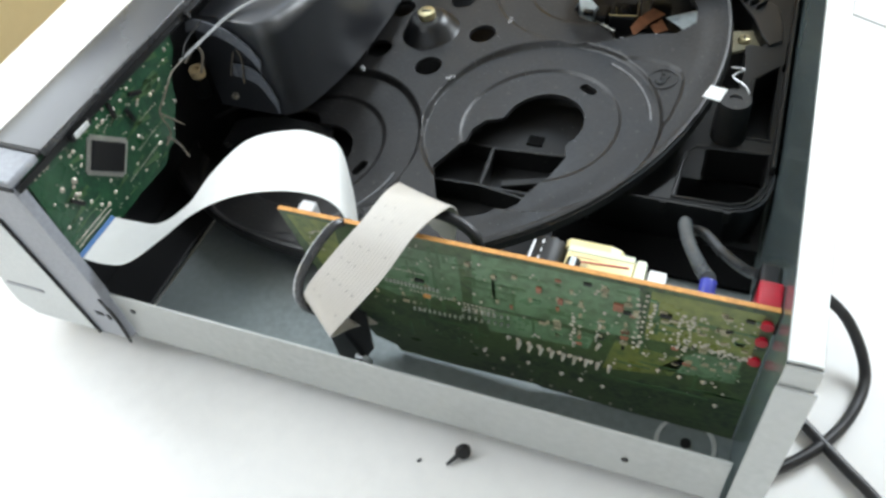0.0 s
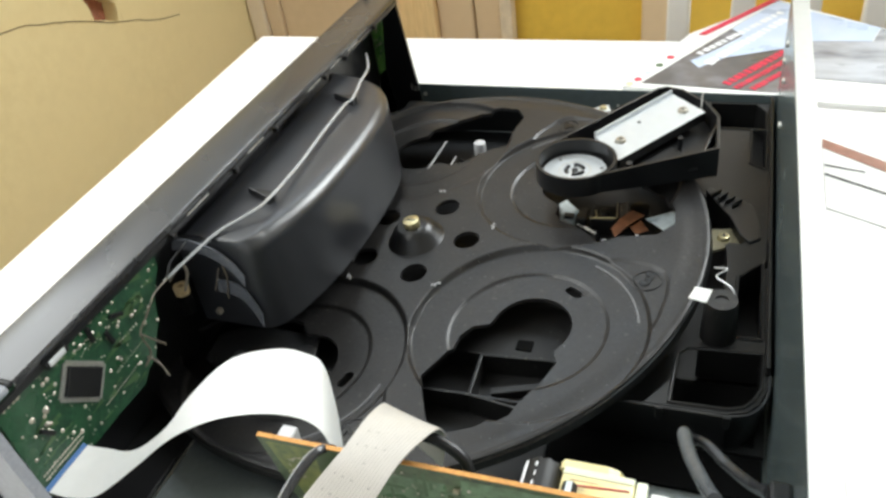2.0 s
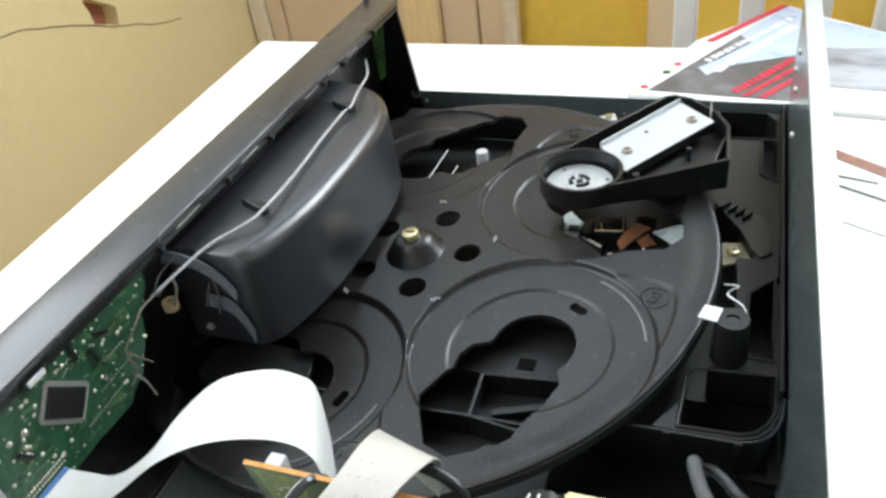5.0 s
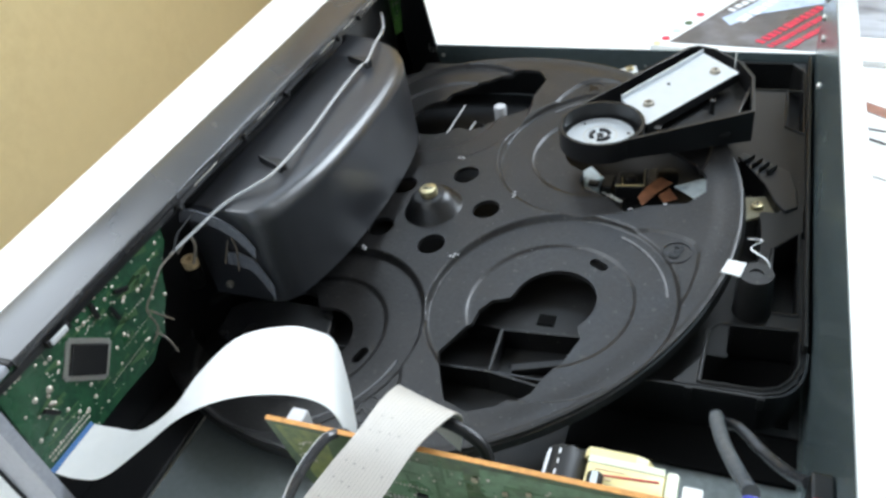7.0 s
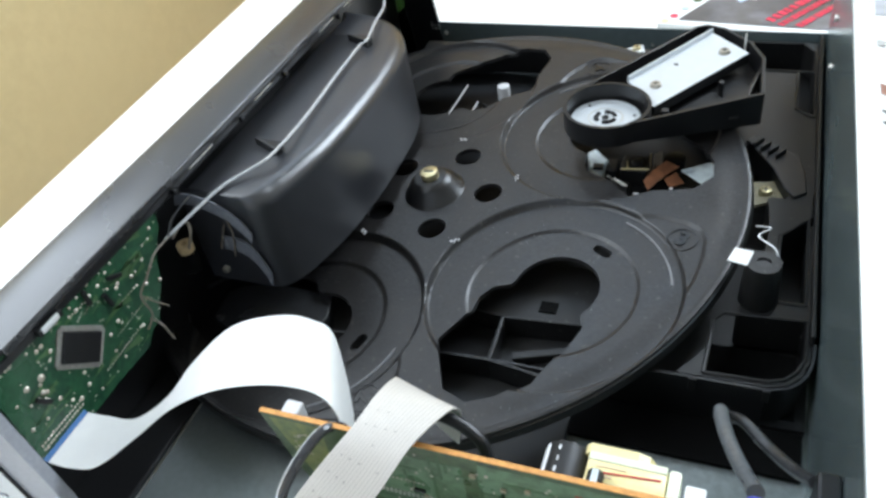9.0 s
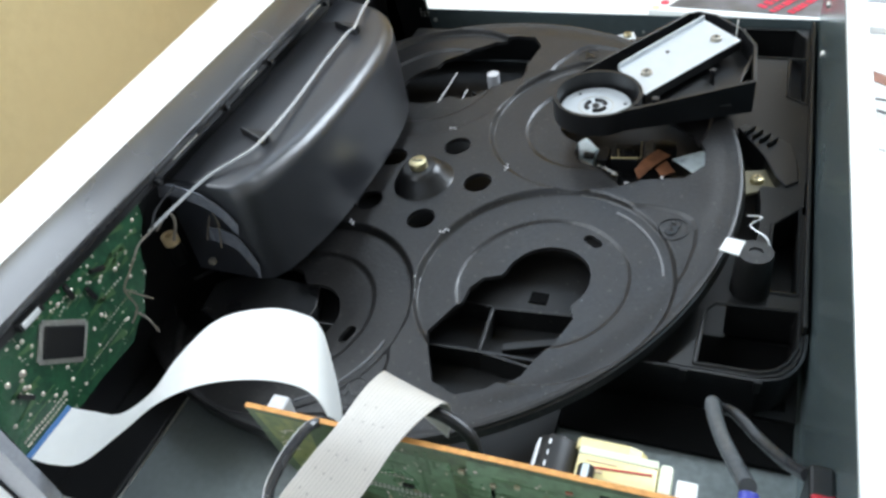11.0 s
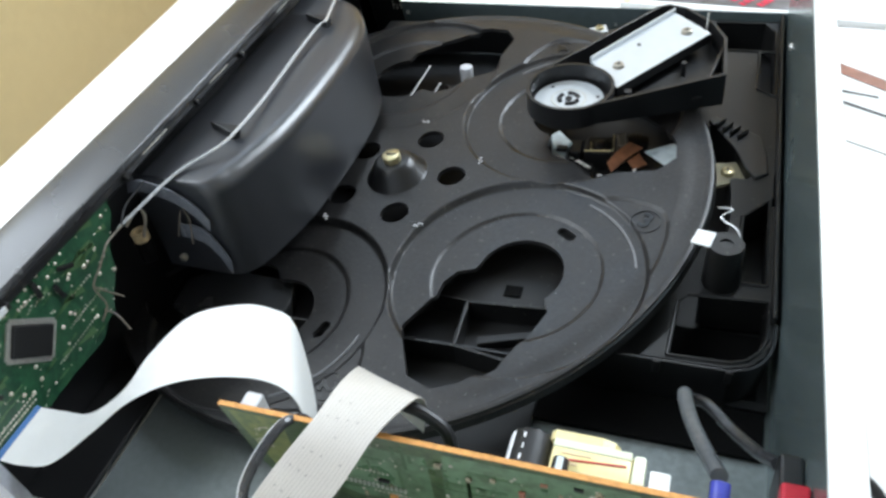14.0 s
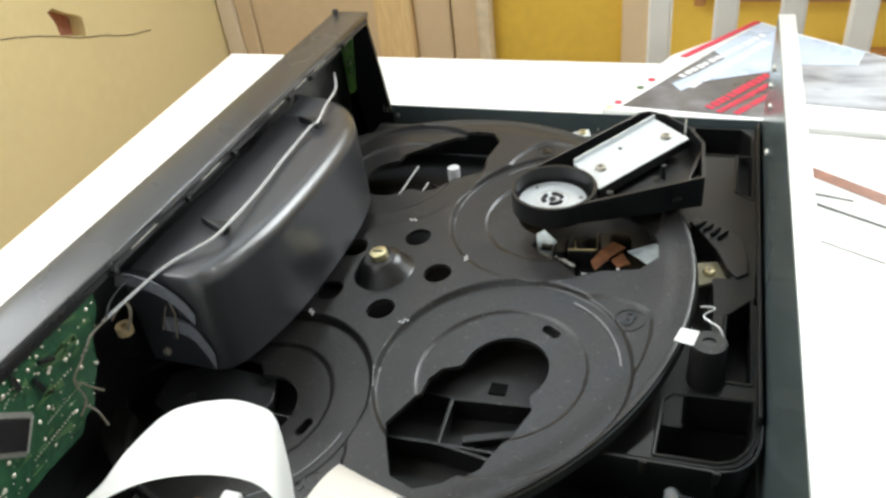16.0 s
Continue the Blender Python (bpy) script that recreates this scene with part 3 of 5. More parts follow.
def sheet(name, solid, height, x0, x1, y0, y1, cell, drop, material, parent, label="", m=None):
    """A moulded sheet over x and y: solid(x, y) > 0 where there is material, height(x, y) its top; its edges turn down by drop."""
    gx, gy = np.arange(x0, x1 + cell, cell), np.arange(y0, y1 + cell, cell)
    X, Y = np.meshgrid(gx, gy)
    d = solid(X, Y)
    ny, nx = X.shape
    idx = np.arange(ny * nx).reshape(ny, nx)
    quad = np.stack([idx[:-1, :-1], idx[:-1, 1:], idx[1:, 1:], idx[1:, :-1]], -1).reshape(-1, 4)
    inside = (d > 0).ravel()
    count = inside[quad].sum(1)
    xs, ys, ds = X.ravel(), Y.ravel(), d.ravel()
    vx, vy, place = [], [], {}

    def corner(i):
        if i not in place:
            place[i] = len(vx)
            vx.append(xs[i]), vy.append(ys[i])
        return place[i]

    def crossing(i, j):
        key = (i, j) if i < j else (j, i)
        if key not in place:
            a, b = key
            t = min(max(ds[a] / (ds[a] - ds[b]), 0.02), 0.98)
            place[key] = len(vx)
            vx.append(xs[a] + t * (xs[b] - xs[a])), vy.append(ys[a] + t * (ys[b] - ys[a]))
        return place[key]

    F, rim = [], []
    for q in quad[count == 4].tolist():
        F.append([corner(i) for i in q])
    for q in quad[(count > 0) & (count < 4)].tolist():
        poly, cross = [], []
        for k in range(4):
            i, j = q[k], q[(k + 1) % 4]
            if inside[i]:
                poly.append(corner(i))
            if inside[i] != inside[j]:
                c = crossing(i, j)
                poly.append(c)
                cross.append((c, bool(inside[i])))
        if len(poly) > 2:
            F.append(poly)
            if len(cross) == 2:
                rim.append((cross[0][0], cross[1][0]) if cross[0][1] else (cross[1][0], cross[0][0]))
    vx, vy = np.array(vx), np.array(vy)
    V = np.stack([vx, vy, height(vx, vy)], 1)
    low = {}
    for a, b in rim:
        for i in (a, b):
            low.setdefault(i, len(V) + len(low))
    V = np.concatenate([V, V[list(low)] - [0, 0, drop]])
    F += [[b, a, low[a], low[b]] for a, b in rim]
    me = bpy.data.meshes.new(name)
    me.from_pydata(V.tolist(), [], F)
    me.materials.append(material)
    me.shade_smooth()
    me.set_sharp_from_angle(angle=radians(40))
    o = new(name, me)
    o.parent = parent
    if m is not None:
        o.matrix_basis = m
    if label:
        tagged(o, label)
    return o


# ---- disc carousel: five seats round a spindle, lying a little askew ----
RS, SEAT, R_OUT, R_IN, RIM = 0.1046, radians(-37.3), 0.0610, 0.0396, 0.167
TILTED = Matrix(((0.99654, 0.0, -0.08309, 0), (-0.00467, 0.99842, -0.05596, 0), (0.08295, 0.05616, 0.99497, 0.044), (0, 0, 0, 1)))
CUT = [(0.0383, -0.1010), (0.0487, -0.0800), (0.0493, -0.0716), (0.0545, -0.0640), (0.0627, -0.0616), (0.0660, -0.0560), (0.0850, -0.0620), (0.1053, -0.0640), (0.1040, -0.0705), (0.1001, -0.0766), (0.1030, -0.0839), (0.0982, -0.0974), (0.0903, -0.1128), (0.0885, -0.1185), (0.0836, -0.1225), (0.0759, -0.1298), (0.0643, -0.1347), (0.0519, -0.1297)]
POCKET = [(0.1092, -0.0150), (0.1157, -0.0112), (0.1235, -0.0108), (0.1313, -0.0122), (0.1411, -0.0153), (0.1470, -0.0195), (0.1500, -0.0260), (0.1502, -0.0377), (0.1480, -0.0528), (0.1440, -0.0655), (0.1400, -0.0620), (0.1340, -0.0530), (0.1240, -0.0320)]


def turned(x, y, k):
    a = radians(-72 * k)
    return x * math.cos(a) - y * math.sin(a), x * math.sin(a) + y * math.cos(a)


def capsule(x, y, ax, ay, bx, by, r):
    ex, ey = bx - ax, by - ay
    t = np.clip(((x - ax) * ex + (y - ay) * ey) / (ex * ex + ey * ey), 0, 1)
    return r - np.hypot(x - ax - t * ex, y - ay - t * ey)


def carousel_solid(x, y):
    d = disc_d(x, y, 0, 0, RIM)
    for k in range(5):
        u, v = turned(x, y, k)
        cut = np.maximum(poly_d(u, v, CUT), disc_d(u, v, 0.0851, -0.0612, 0.0208))
        hole = disc_d(u, v, 0.0323 * math.cos(radians(-0.5)), 0.0323 * math.sin(radians(-0.5)), 0.0078)
        slot = capsule(u, v, 0.0998, -0.0330, 0.1043, -0.0363, 0.0026)
        d = np.minimum(d, -np.maximum(np.maximum(cut, hole), slot))
    return d


def carousel_height(x, y):
    h = np.zeros(x.shape)
    r = np.hypot(x, y)
    for k in range(5):
        u, v = turned(x, y, k)
        s = np.hypot(u - RS * math.cos(SEAT), v - RS * math.sin(SEAT))
        h = h - 0.0034 * smoothstep((R_OUT + 0.0012 - s) / 0.0026)
        h = h - 0.0013 * smoothstep((R_IN + 0.0002 - s) / 0.0010) - 0.0013 * np.exp(-((s - R_IN - 0.0004) / 0.0008) ** 2)
        pocket = poly_d(u, v, POCKET)
        h = h - 0.0013 * smoothstep((pocket + 0.0004) / 0.0024) * smoothstep((s - R_OUT + 0.001) / 0.0025)
    h = h - 0.0006 * smoothstep((r - 0.151) / 0.010) + 0.0004 * np.exp(-((r - 0.1655) / 0.0012) ** 2)
    return h


carousel = thing("disc_carousel", "worn black plastic five-disc carousel with round seats and cut-outs", "disc carousel", m=TILTED)
sheet("turntable", carousel_solid, carousel_height, -0.169, 0.169, -0.169, 0.169, 0.0007, 0.0026, M_CAROUSEL, carousel)
bm = bmesh.new()
n = 160
rings = [[bm.verts.new((r * math.cos(2 * math.pi * i / n), r * math.sin(2 * math.pi * i / n), z)) for i in range(n)] for r, z in ((RIM - 0.0002, -0.0018), (RIM + 0.0008, -0.0026), (RIM + 0.0014, -0.0065), (RIM - 0.002, -0.0065), (RIM - 0.002, -0.0024))]
for a, b in zip(rings, rings[1:]):
    for i in range(n):
        bm.faces.new((a[i], b[i], b[(i + 1) % n], a[(i + 1) % n]))
bmesh.ops.recalc_face_normals(bm, faces=bm.faces)
part("skirt", bm, M_CAROUSEL, carousel, smooth=True)
bm = bmesh.new()
n = 40
prof = [(0.0178, -0.0003), (0.0160, 0.0012), (0.0125, 0.0068), (0.0095, 0.0098), (0.0085, 0.0101), (0.001, 0.0101)]
rings = [[bm.verts.new((r * math.cos(2 * math.pi * i / n), r * math.sin(2 * math.pi * i / n), z)) for i in range(n)] for r, z in prof]
for a, b in zip(rings, rings[1:]):
    for i in range(n):
        bm.faces.new((a[i], a[(i + 1) % n], b[(i + 1) % n], b[i]))
hub = part("hub", bm, M_BLACK, carousel, "cone-shaped glossy black hub", True)
bm = cyl(0, 0, 0.0100, 0.0138, 0.0050, n=24, bevel=0.0006)
sc = part("hub_screw", bm, M_BRASS, hub, "brass spindle screw", True)
part("cross_slot", box(-0.0028, 0.0028, -0.0006, 0.0006, 0.0136, 0.0140), M_CHIP, sc)
# raised ribs on each seat, their glint painted pale, and the moulded numbers
for k in range(5):
    a0 = SEAT + radians(72 * k)
    cx, cy = RS * math.cos(a0), RS * math.sin(a0)
    arc = [(cx + 0.0555 * math.cos(a0 + b), cy + 0.0555 * math.sin(a0 + b), -0.0032) for b in [radians(98 - 6.5 * j) for j in range(9)]]
    part("seat_rib", tube(arc, 0.0006, 6, 3), M_GLINT_DUST, carousel)
    num = bpy.data.curves.new("number", "FONT")
    num.body, num.size, num.offset, num.extrude, num.align_x, num.align_y = str((k + 2) % 5 + 1), 0.0125, 0.00035, 0.0003, "CENTER", "CENTER"
    tmp = bpy.data.objects.new("number", num)
    me = bpy.data.meshes.new_from_object(tmp)
    bpy.data.objects.remove(tmp)
    me.materials.append(M_GREYINK)
    o = new("moulded_number", me)
    o.parent = carousel
    u, v = 0.1386, -0.0265
    a = radians(72 * k)
    o.matrix_basis = pose(u * math.cos(a) - v * math.sin(a), u * math.sin(a) + v * math.cos(a), -0.0010, 0, 0, 72 * k - 22)
    part("number_boss", tube_ring(0, 0, 0, 0.0005, 0.0069, 0.0074, 36), M_CAROUSEL, carousel, m=pose(u * math.cos(a) - v * math.sin(a), u * math.sin(a) + v * math.cos(a), -0.0013, 0, 0, 0))
# small moulded specks beside the holes
bm = bmesh.new()
for k in range(5):
    a = radians(-0.5 + 72 * k + 14)
    for j in range(4):
        r, b = 0.0465 + 0.0012 * (j % 2), a + 0.028 * j
        box(r * math.cos(b) - 0.0005, r * math.cos(b) + 0.0004, r * math.sin(b) - 0.0005, r * math.sin(b) + 0.0006, 0.0, 0.0004, bm=bm)
tagged(part("moulded_marks", bm, M_GREYPIN, carousel), kind="stuff")

bm = bmesh.new()
rnd = random.Random(8)
for k in range(90):
    a, r = radians(rnd.uniform(-75, 5)), rnd.choice((rnd.uniform(0.155, 0.166), rnd.uniform(0.03, 0.166)))
    x, y, w = r * math.cos(a), r * math.sin(a), rnd.uniform(0.00008, 0.0002)
    if float(carousel_solid(np.array([x]), np.array([y]))[0]) > 0.001:
        z = float(carousel_height(np.array([x]), np.array([y]))[0])
        box(x - w, x + w, y - w * 0.8, y + w, z - 0.0001, z + w, bm=bm)
tagged(part("dust_specks", bm, M_GLINT_DUST, carousel), kind="stuff")

# ---- mechanism tray under the carousel ----
tray = thing("mechanism_tray", "black plastic mechanism tray with square pockets", "mechanism tray")
OPEN = [
    [(0.1563, -0.0948), (0.1815, -0.0942), (0.1880, -0.0915), (0.1925, -0.0860), (0.1955, -0.0780), (0.1960, -0.0565), (0.1614, -0.0585), (0.1575, -0.0635)],
    [(0.1815, -0.047), (0.1945, -0.047), (0.1945, 0.0137), (0.1822, -0.001)],
    [(0.1565, 0.158), (0.1946, 0.158), (0.1946, 0.184), (0.188, 0.1945), (0.1565, 0.1945)],
    [(0.1852, 0.1145), (0.1952, 0.1075), (0.1952, 0.1575), (0.1852, 0.1575)],
    [(0.196, 0.008), (0.1985, 0.016), (0.1985, 0.042), (0.196, 0.034)],
    [(0.159, 0.029), (0.184, 0.029), (0.19, 0.052), (0.186, 0.066), (0.163, 0.079)],
]


def deck_solid(x, y):
    d = poly_d(x, y, [(-0.072, -0.0967), (0.1815, -0.0967), (0.1893, -0.0938), (0.1945, -0.0878), (0.1973, -0.0795), (0.1985, -0.0690), (0.199, -0.0600), (0.199, 0.1975), (0.150, 0.1975), (0.146, 0.1795), (-0.072, 0.1795)])
    d = np.minimum(d, -disc_d(x, y, 0.004, 0.002, 0.1725))
    for o in OPEN:
        d = np.minimum(d, -poly_d(x, y, o))
    return d


sheet("deck", deck_solid, lambda x, y: 0.040 + 0 * x, -0.072, 0.2, -0.0985, 0.1985, 0.0022, 0.02, M_TRAY, tray)
# Well floor in the darker chip black, so shade in the well is painted.
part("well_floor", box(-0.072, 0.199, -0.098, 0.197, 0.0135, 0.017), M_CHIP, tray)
part("near_wall", box(0.118, 0.1815, -0.0984, -0.0968, 0.0135, 0.0398, 0.0004), M_BLACK, tray)
CORNER = [(0.1815, -0.0976), (0.1898, -0.0946), (0.1953, -0.0883), (0.1981, -0.0797), (0.1990, -0.0690)]
part("corner_wall", strip([(x, y, 0.0398) for x, y in CORNER], [(x - 0.002, y + 0.001, 0.0135) for x, y in CORNER], 0.0012, 5), M_BLACK, tray, smooth=True)
part("near_wall", box(-0.072, 0.117, -0.0984, -0.0968, 0.0135, 0.0265, 0.0004), M_BLACK, tray)
# Black plates added over the bright floor pan to stand for deep shade.
part("shade_plate", box(-0.070, 0.104, -0.146, -0.0986, 0.0135, 0.0165, 0.0006), M_CHIP, tray)
part("shade_plate", box(0.1042, 0.1985, -0.1215, -0.0986, 0.0135, 0.0160, 0.0006), M_SHADE, tray)
part("shade_plate", box(-0.1045, -0.0745, -0.2205, 0.1975, 0.0135, 0.0165, 0.0006), M_CHIP, tray)
part("side_wall", box(0.1966, 0.1985, -0.0700, 0.1975, 0.0402, 0.0455, 0.0006), M_TRAY, tray)
for x in (0.1525, 0.1815):
    part("lug", box(x - 0.0016, x + 0.0016, -0.0998, -0.0985, 0.0335, 0.0405, 0.0004), M_TRAY, tray)
def rim_round(name, pts, z, r, parent):
    path = [(x, y, z) for x, y in pts] + [(*pts[0], z)]
    bm = bmesh.new()
    for a, b in zip(path, path[1:]):
        tube([a, b], r, 6, 1, bm)
    return part(name, bm, M_TRAY, parent)


for o in OPEN[:4]:
    rim_round("pocket_rim", o, 0.0402, 0.0009, tray)
# Pocket floor painted gloss-free black in place of the pocket's deep shade.
part("pocket_floor", box(0.157, 0.1945, -0.0938, -0.058, 0.0172, 0.0178), M_SHADE, tray)
# ribs seen through the seat cut-outs
for pts in ([(0.0383, -0.1013), (0.0626, -0.1005)], [(0.0626, -0.1005), (0.0885, -0.1045)], [(0.0626, -0.1005), (0.0612, -0.0730)], [(0.0612, -0.0730), (0.0993, -0.0703)], [(0.030, -0.080), (0.050, -0.060)], [(-0.030, 0.060), (0.030, 0.120)], [(-0.010, 0.115), (0.035, 0.085)]):
    (ax, ay), (bx, by) = pts
    L = math.hypot(bx - ax, by - ay)
    part("rib", box(0, L, -0.0008, 0.0008, 0, 0.013, 0.0003), M_TRAY, tray, m=pose(ax, ay, 0.017, 0, 0, math.degrees(math.atan2(by - ay, bx - ax))))
part("raised_plate", prism([(0.0312, -0.0690), (0.0612, -0.0718), (0.0993, -0.0691), (0.125, -0.030), (0.050, -0.030)], 0.017, 0.0285, 0.0006), M_TRAY, tray)
# Not an opening: a black block painted as the hole's shade.
part("square_hole", box(0.0769, 0.0853, -0.0651, -0.0581, 0.0284, 0.0293), M_SHADE, tray)
part("sloping_bar", box(0, 0.034, -0.0022, 0.0022, 0, 0.004, 0.0005), M_CHIP, tray, m=pose(0.0698, -0.0896, 0.018, 0, 0, 20))
part("pale_plate", prism([(-0.0927, -0.0847), (-0.0837, -0.0783), (-0.0647, -0.0734), (-0.0331, -0.0751), (-0.0284, -0.0900), (-0.0310, -0.1104), (-0.0654, -0.1144), (-0.0898, -0.1036)], 0.0172, 0.027, 0.0006), M_FRONT, tray)
part("pivot_pin", cyl(0.0035, 0.1220, 0.017, 0.0400, 0.0042, n=24, bevel=0.0008), M_GREYPIN, tray, "pale grey plastic pin", True)
for x0, y0, x1, y1 in ((-0.0205, 0.1185, -0.0205, 0.0800), (-0.0067, 0.0985, -0.0064, 0.0840)):
    part("bright_rib", tube([(x0, y0, 0.0410), (x1, y1, 0.0420)], 0.0005, 6, 2), M_GREYPIN, tray)
# screw post with a strip of white tape
post = part("screw_post", cyl(0.1747, -0.0470, 0.0402, 0.0620, 0.0085, 0.0076, 32, bevel=0.0006), M_TRAY, tray, smooth=True)
part("post_collar", tube_ring(0.1747, -0.0470, 0.0618, 0.0630, 0.0030, 0.0074), M_TRAY, post)
part("post_screw", cyl(0.1747, -0.0470, 0.0616, 0.0622, 0.0028, n=18), M_BLACK, post)
part("bright_wire", tube([(0.1698, -0.0215, 0.0615), (0.1762, -0.0225, 0.062), (0.1715, -0.029, 0.062), (0.1785, -0.0355, 0.0617), (0.1812, -0.0425, 0.060)], 0.0004, 6, 8), M_SILVERFOIL, post)
tape = tagged(part("white_tape_strip", prism([(0.1597, -0.0490), (0.1623, -0.0403), (0.1702, -0.0415), (0.1680, -0.0510)], 0.0631, 0.0637), M_TAG), "short strip of white tape on the screw post", "tape")
# ribbed bracket and zinc corner plate behind the carousel's rim
bracket = part("bracket", prism([(0.1608, 0.0775), (0.164, 0.082), (0.188, 0.066), (0.192, 0.050), (0.193, 0.034), (0.187, 0.029), (0.182, 0.036), (0.176, 0.052)], 0.026, 0.0415, 0.0006), M_BLACK, tray)
for k in range(4):
    part("bracket_rib", box(-0.0006, 0.0006, -0.004, 0.004, 0, 0.003, 0.0002), M_TRAY, bracket, m=pose(0.167 + 0.004 * k, 0.0735 - 0.003 * k, 0.0416, 0, 0, -35))
plate = part("corner_plate", prism([(0.165, 0.024), (0.184, 0.036), (0.178, 0.049), (0.166, 0.046)], 0.034, 0.0355), M_KHAKI, tray, "dull olive metal corner plate")
screw("plate_screw", pose(0.1735, 0.0385, 0.0356), 0.0036, M_BRASS, plate)
part("far_strip", prism([(0.060, 0.164), (0.080, 0.1555), (0.081, 0.157), (0.061, 0.1655)], 0.0402, 0.0425), M_TRAY, tray)
plate = part("far_plate", prism([(0.0775, 0.158), (0.0905, 0.1615), (0.0875, 0.171), (0.0770, 0.1645)], 0.0405, 0.048), M_ZINC, tray, "zinc plate")
screw("plate_screw", pose(0.0845, 0.165, 0.0481), 0.0028, M_BRASS, plate)

# ---- housing behind the front panel ----
housing = thing("display_housing", "satin black moulded housing with a rounded edge", "plastic housing")
arc = smooth_path([(-0.0385, -0.0855, 0), (-0.0345, -0.0740, 0), (-0.0290, -0.050, 0), (-0.0266, -0.025, 0), (-0.0258, 0.0, 0), (-0.0262, 0.022, 0), (-0.0282, 0.045, 0), (-0.0335, 0.065, 0), (-0.0450, 0.0830, 0), (-0.0630, 0.0950, 0)], 6)
outline = [(-0.0868, -0.0945), (-0.0620, -0.0950), (-0.0510, -0.0951), (-0.0465, -0.0941), (-0.0428, -0.0918), (-0.0402, -0.0886)] + [(p.x, p.y) for p in arc] + [(-0.0868, 0.1005)]
n = len(outline)
normals = []
for i in range(n):
    a, b = Vector(outline[max(i - 1, 0)]), Vector(outline[min(i + 1, n - 1)])
    t = (b - a).normalized()
    normals.append(Vector((t.y, -t.x)))
bm = bmesh.new()
rows = []
R_EDGE = 0.0085
for off, z in [(0.0, 0.049), (0.0006, 0.075)] + [(0.0012 + R_EDGE * (1 - math.cos(radians(a))), 0.1045 - R_EDGE + R_EDGE * math.sin(radians(a))) for a in range(0, 91, 9)]:
    row = []
    for (x, y), nn in zip(outline, normals):
        q = Vector((x, y)) - nn * off * (1 - 0.72 * max(0.0, -nn.y) ** 2)
        row.append(bm.verts.new((max(q.x, -0.0868), min(max(q.y, -0.0952), 0.1000), z)))
    rows.append(row)
for a, b in zip(rows, rows[1:]):
    for i in range(n - 1):
        bm.faces.new((a[i], a[i + 1], b[i + 1], b[i]))
crease = [bm.verts.new((min(v.co.x - 0.0002, -0.0715 - 0.06 * (v.co.y + 0.09)), v.co.y, 0.1047)) for v in rows[-1]]
back = [bm.verts.new((-0.0895, v.co.y, 0.0985)) for v in rows[-1]]
for a, b in ((rows[-1], crease), (crease, back)):
    for i in range(n - 1):
        bm.faces.new((a[i], a[i + 1], b[i + 1], b[i]))
bmesh.ops.recalc_face_normals(bm, faces=bm.faces)
part("shell", bm, M_HOUSING, housing, smooth=True)
for y in (-0.0535, 0.0555):
    bm = prism([(-0.0665, y + 0.0005), (-0.0500, y - 0.0075), (-0.0488, y - 0.0035), (-0.0500, y - 0.0005)], 0.1045, 0.109, 0.0005)
    part("cable_clip", bm, M_BLACK, housing)
ARC_A = [(-0.0872, -0.0965, 0.1030), (-0.0794, -0.0965, 0.1050), (-0.0646, -0.0965, 0.1012), (-0.0548, -0.0965, 0.0934), (-0.0500, -0.0965, 0.0850)]
ARC_B = [(-0.0675, -0.0965, 0.0812), (-0.0600, -0.0965, 0.0805), (-0.0538, -0.0965, 0.0770), (-0.0494, -0.0965, 0.0680), (-0.0472, -0.0965, 0.0597)]
for arc, drop in ((ARC_A, 0.0055), (ARC_B, 0.0075)):
    part("guide_arc", strip(arc, [(x - 0.0012, y - 0.001, z - drop) for x, y, z in arc], 0.001, 5), M_GUIDE, housing, "grey smooth curved guide")
part("near_shroud", box(-0.0868, -0.055, -0.0938, -0.0925, 0.052, 0.094, 0.0005), M_CHIP, housing)

LEAD = [(-0.0760, 0.1290, 0.1030), (-0.0735, 0.1240, 0.1045), (-0.0613, 0.0987, 0.1062), (-0.0555, 0.0730, 0.1085), (-0.0496, 0.0487, 0.1098), (-0.0530, 0.0440, 0.1080), (-0.0531, 0.0143, 0.1070), (-0.0500, -0.0270, 0.1075), (-0.0482, -0.0650, 0.1098), (-0.0545, -0.0760, 0.1080), (-0.0640, -0.0898, 0.1060), (-0.0692, -0.1166, 0.1045), (-0.0717, -0.1253, 0.1030)]
tagged(part("flat_lead", strip([(x - 0.0008, y, z - 0.0002) for x, y, z in LEAD], [(x + 0.0009, y - 0.0006, z + 0.0002) for x, y, z in LEAD], 0.0007), M_SILVERFOIL), "flat grey lead laid over the housing", "lead")
for pts in ([(-0.070, -0.1245, 0.104), (-0.0705, -0.1345, 0.1035), (-0.0695, -0.1405, 0.1015), (-0.0700, -0.1450, 0.098), (-0.0702, -0.1515, 0.0935), (-0.069, -0.1515, 0.083), (-0.070, -0.1565, 0.078)], [(-0.0702, -0.1515, 0.0935), (-0.069, -0.147, 0.086), (-0.068, -0.143, 0.0797)], [(-0.070, -0.1245, 0.1045), (-0.074, -0.115, 0.106), (-0.076, -0.098, 0.106)]):
    tagged(part("thin_wire", tube(pts, 0.00045, 7, 8), M_WIRE if pts[-1][1] < -0.1 else M_BLACKLINE), "thin beige wire hanging by the circuit board", "wire", "wires by the front board")
motor = thing("small_motor", "small dark motor with a tan coil", "motor")
# Motor body painted shade black to sink it into the dark behind.
part("body", cyl(-0.078, -0.112, 0.072, 0.0835, 0.0042, n=24), M_SHADE, motor)
part("coil", tube_ring(-0.0775, -0.112, 0.0836, 0.0880, 0.0018, 0.0038, 24), M_COIL, motor)
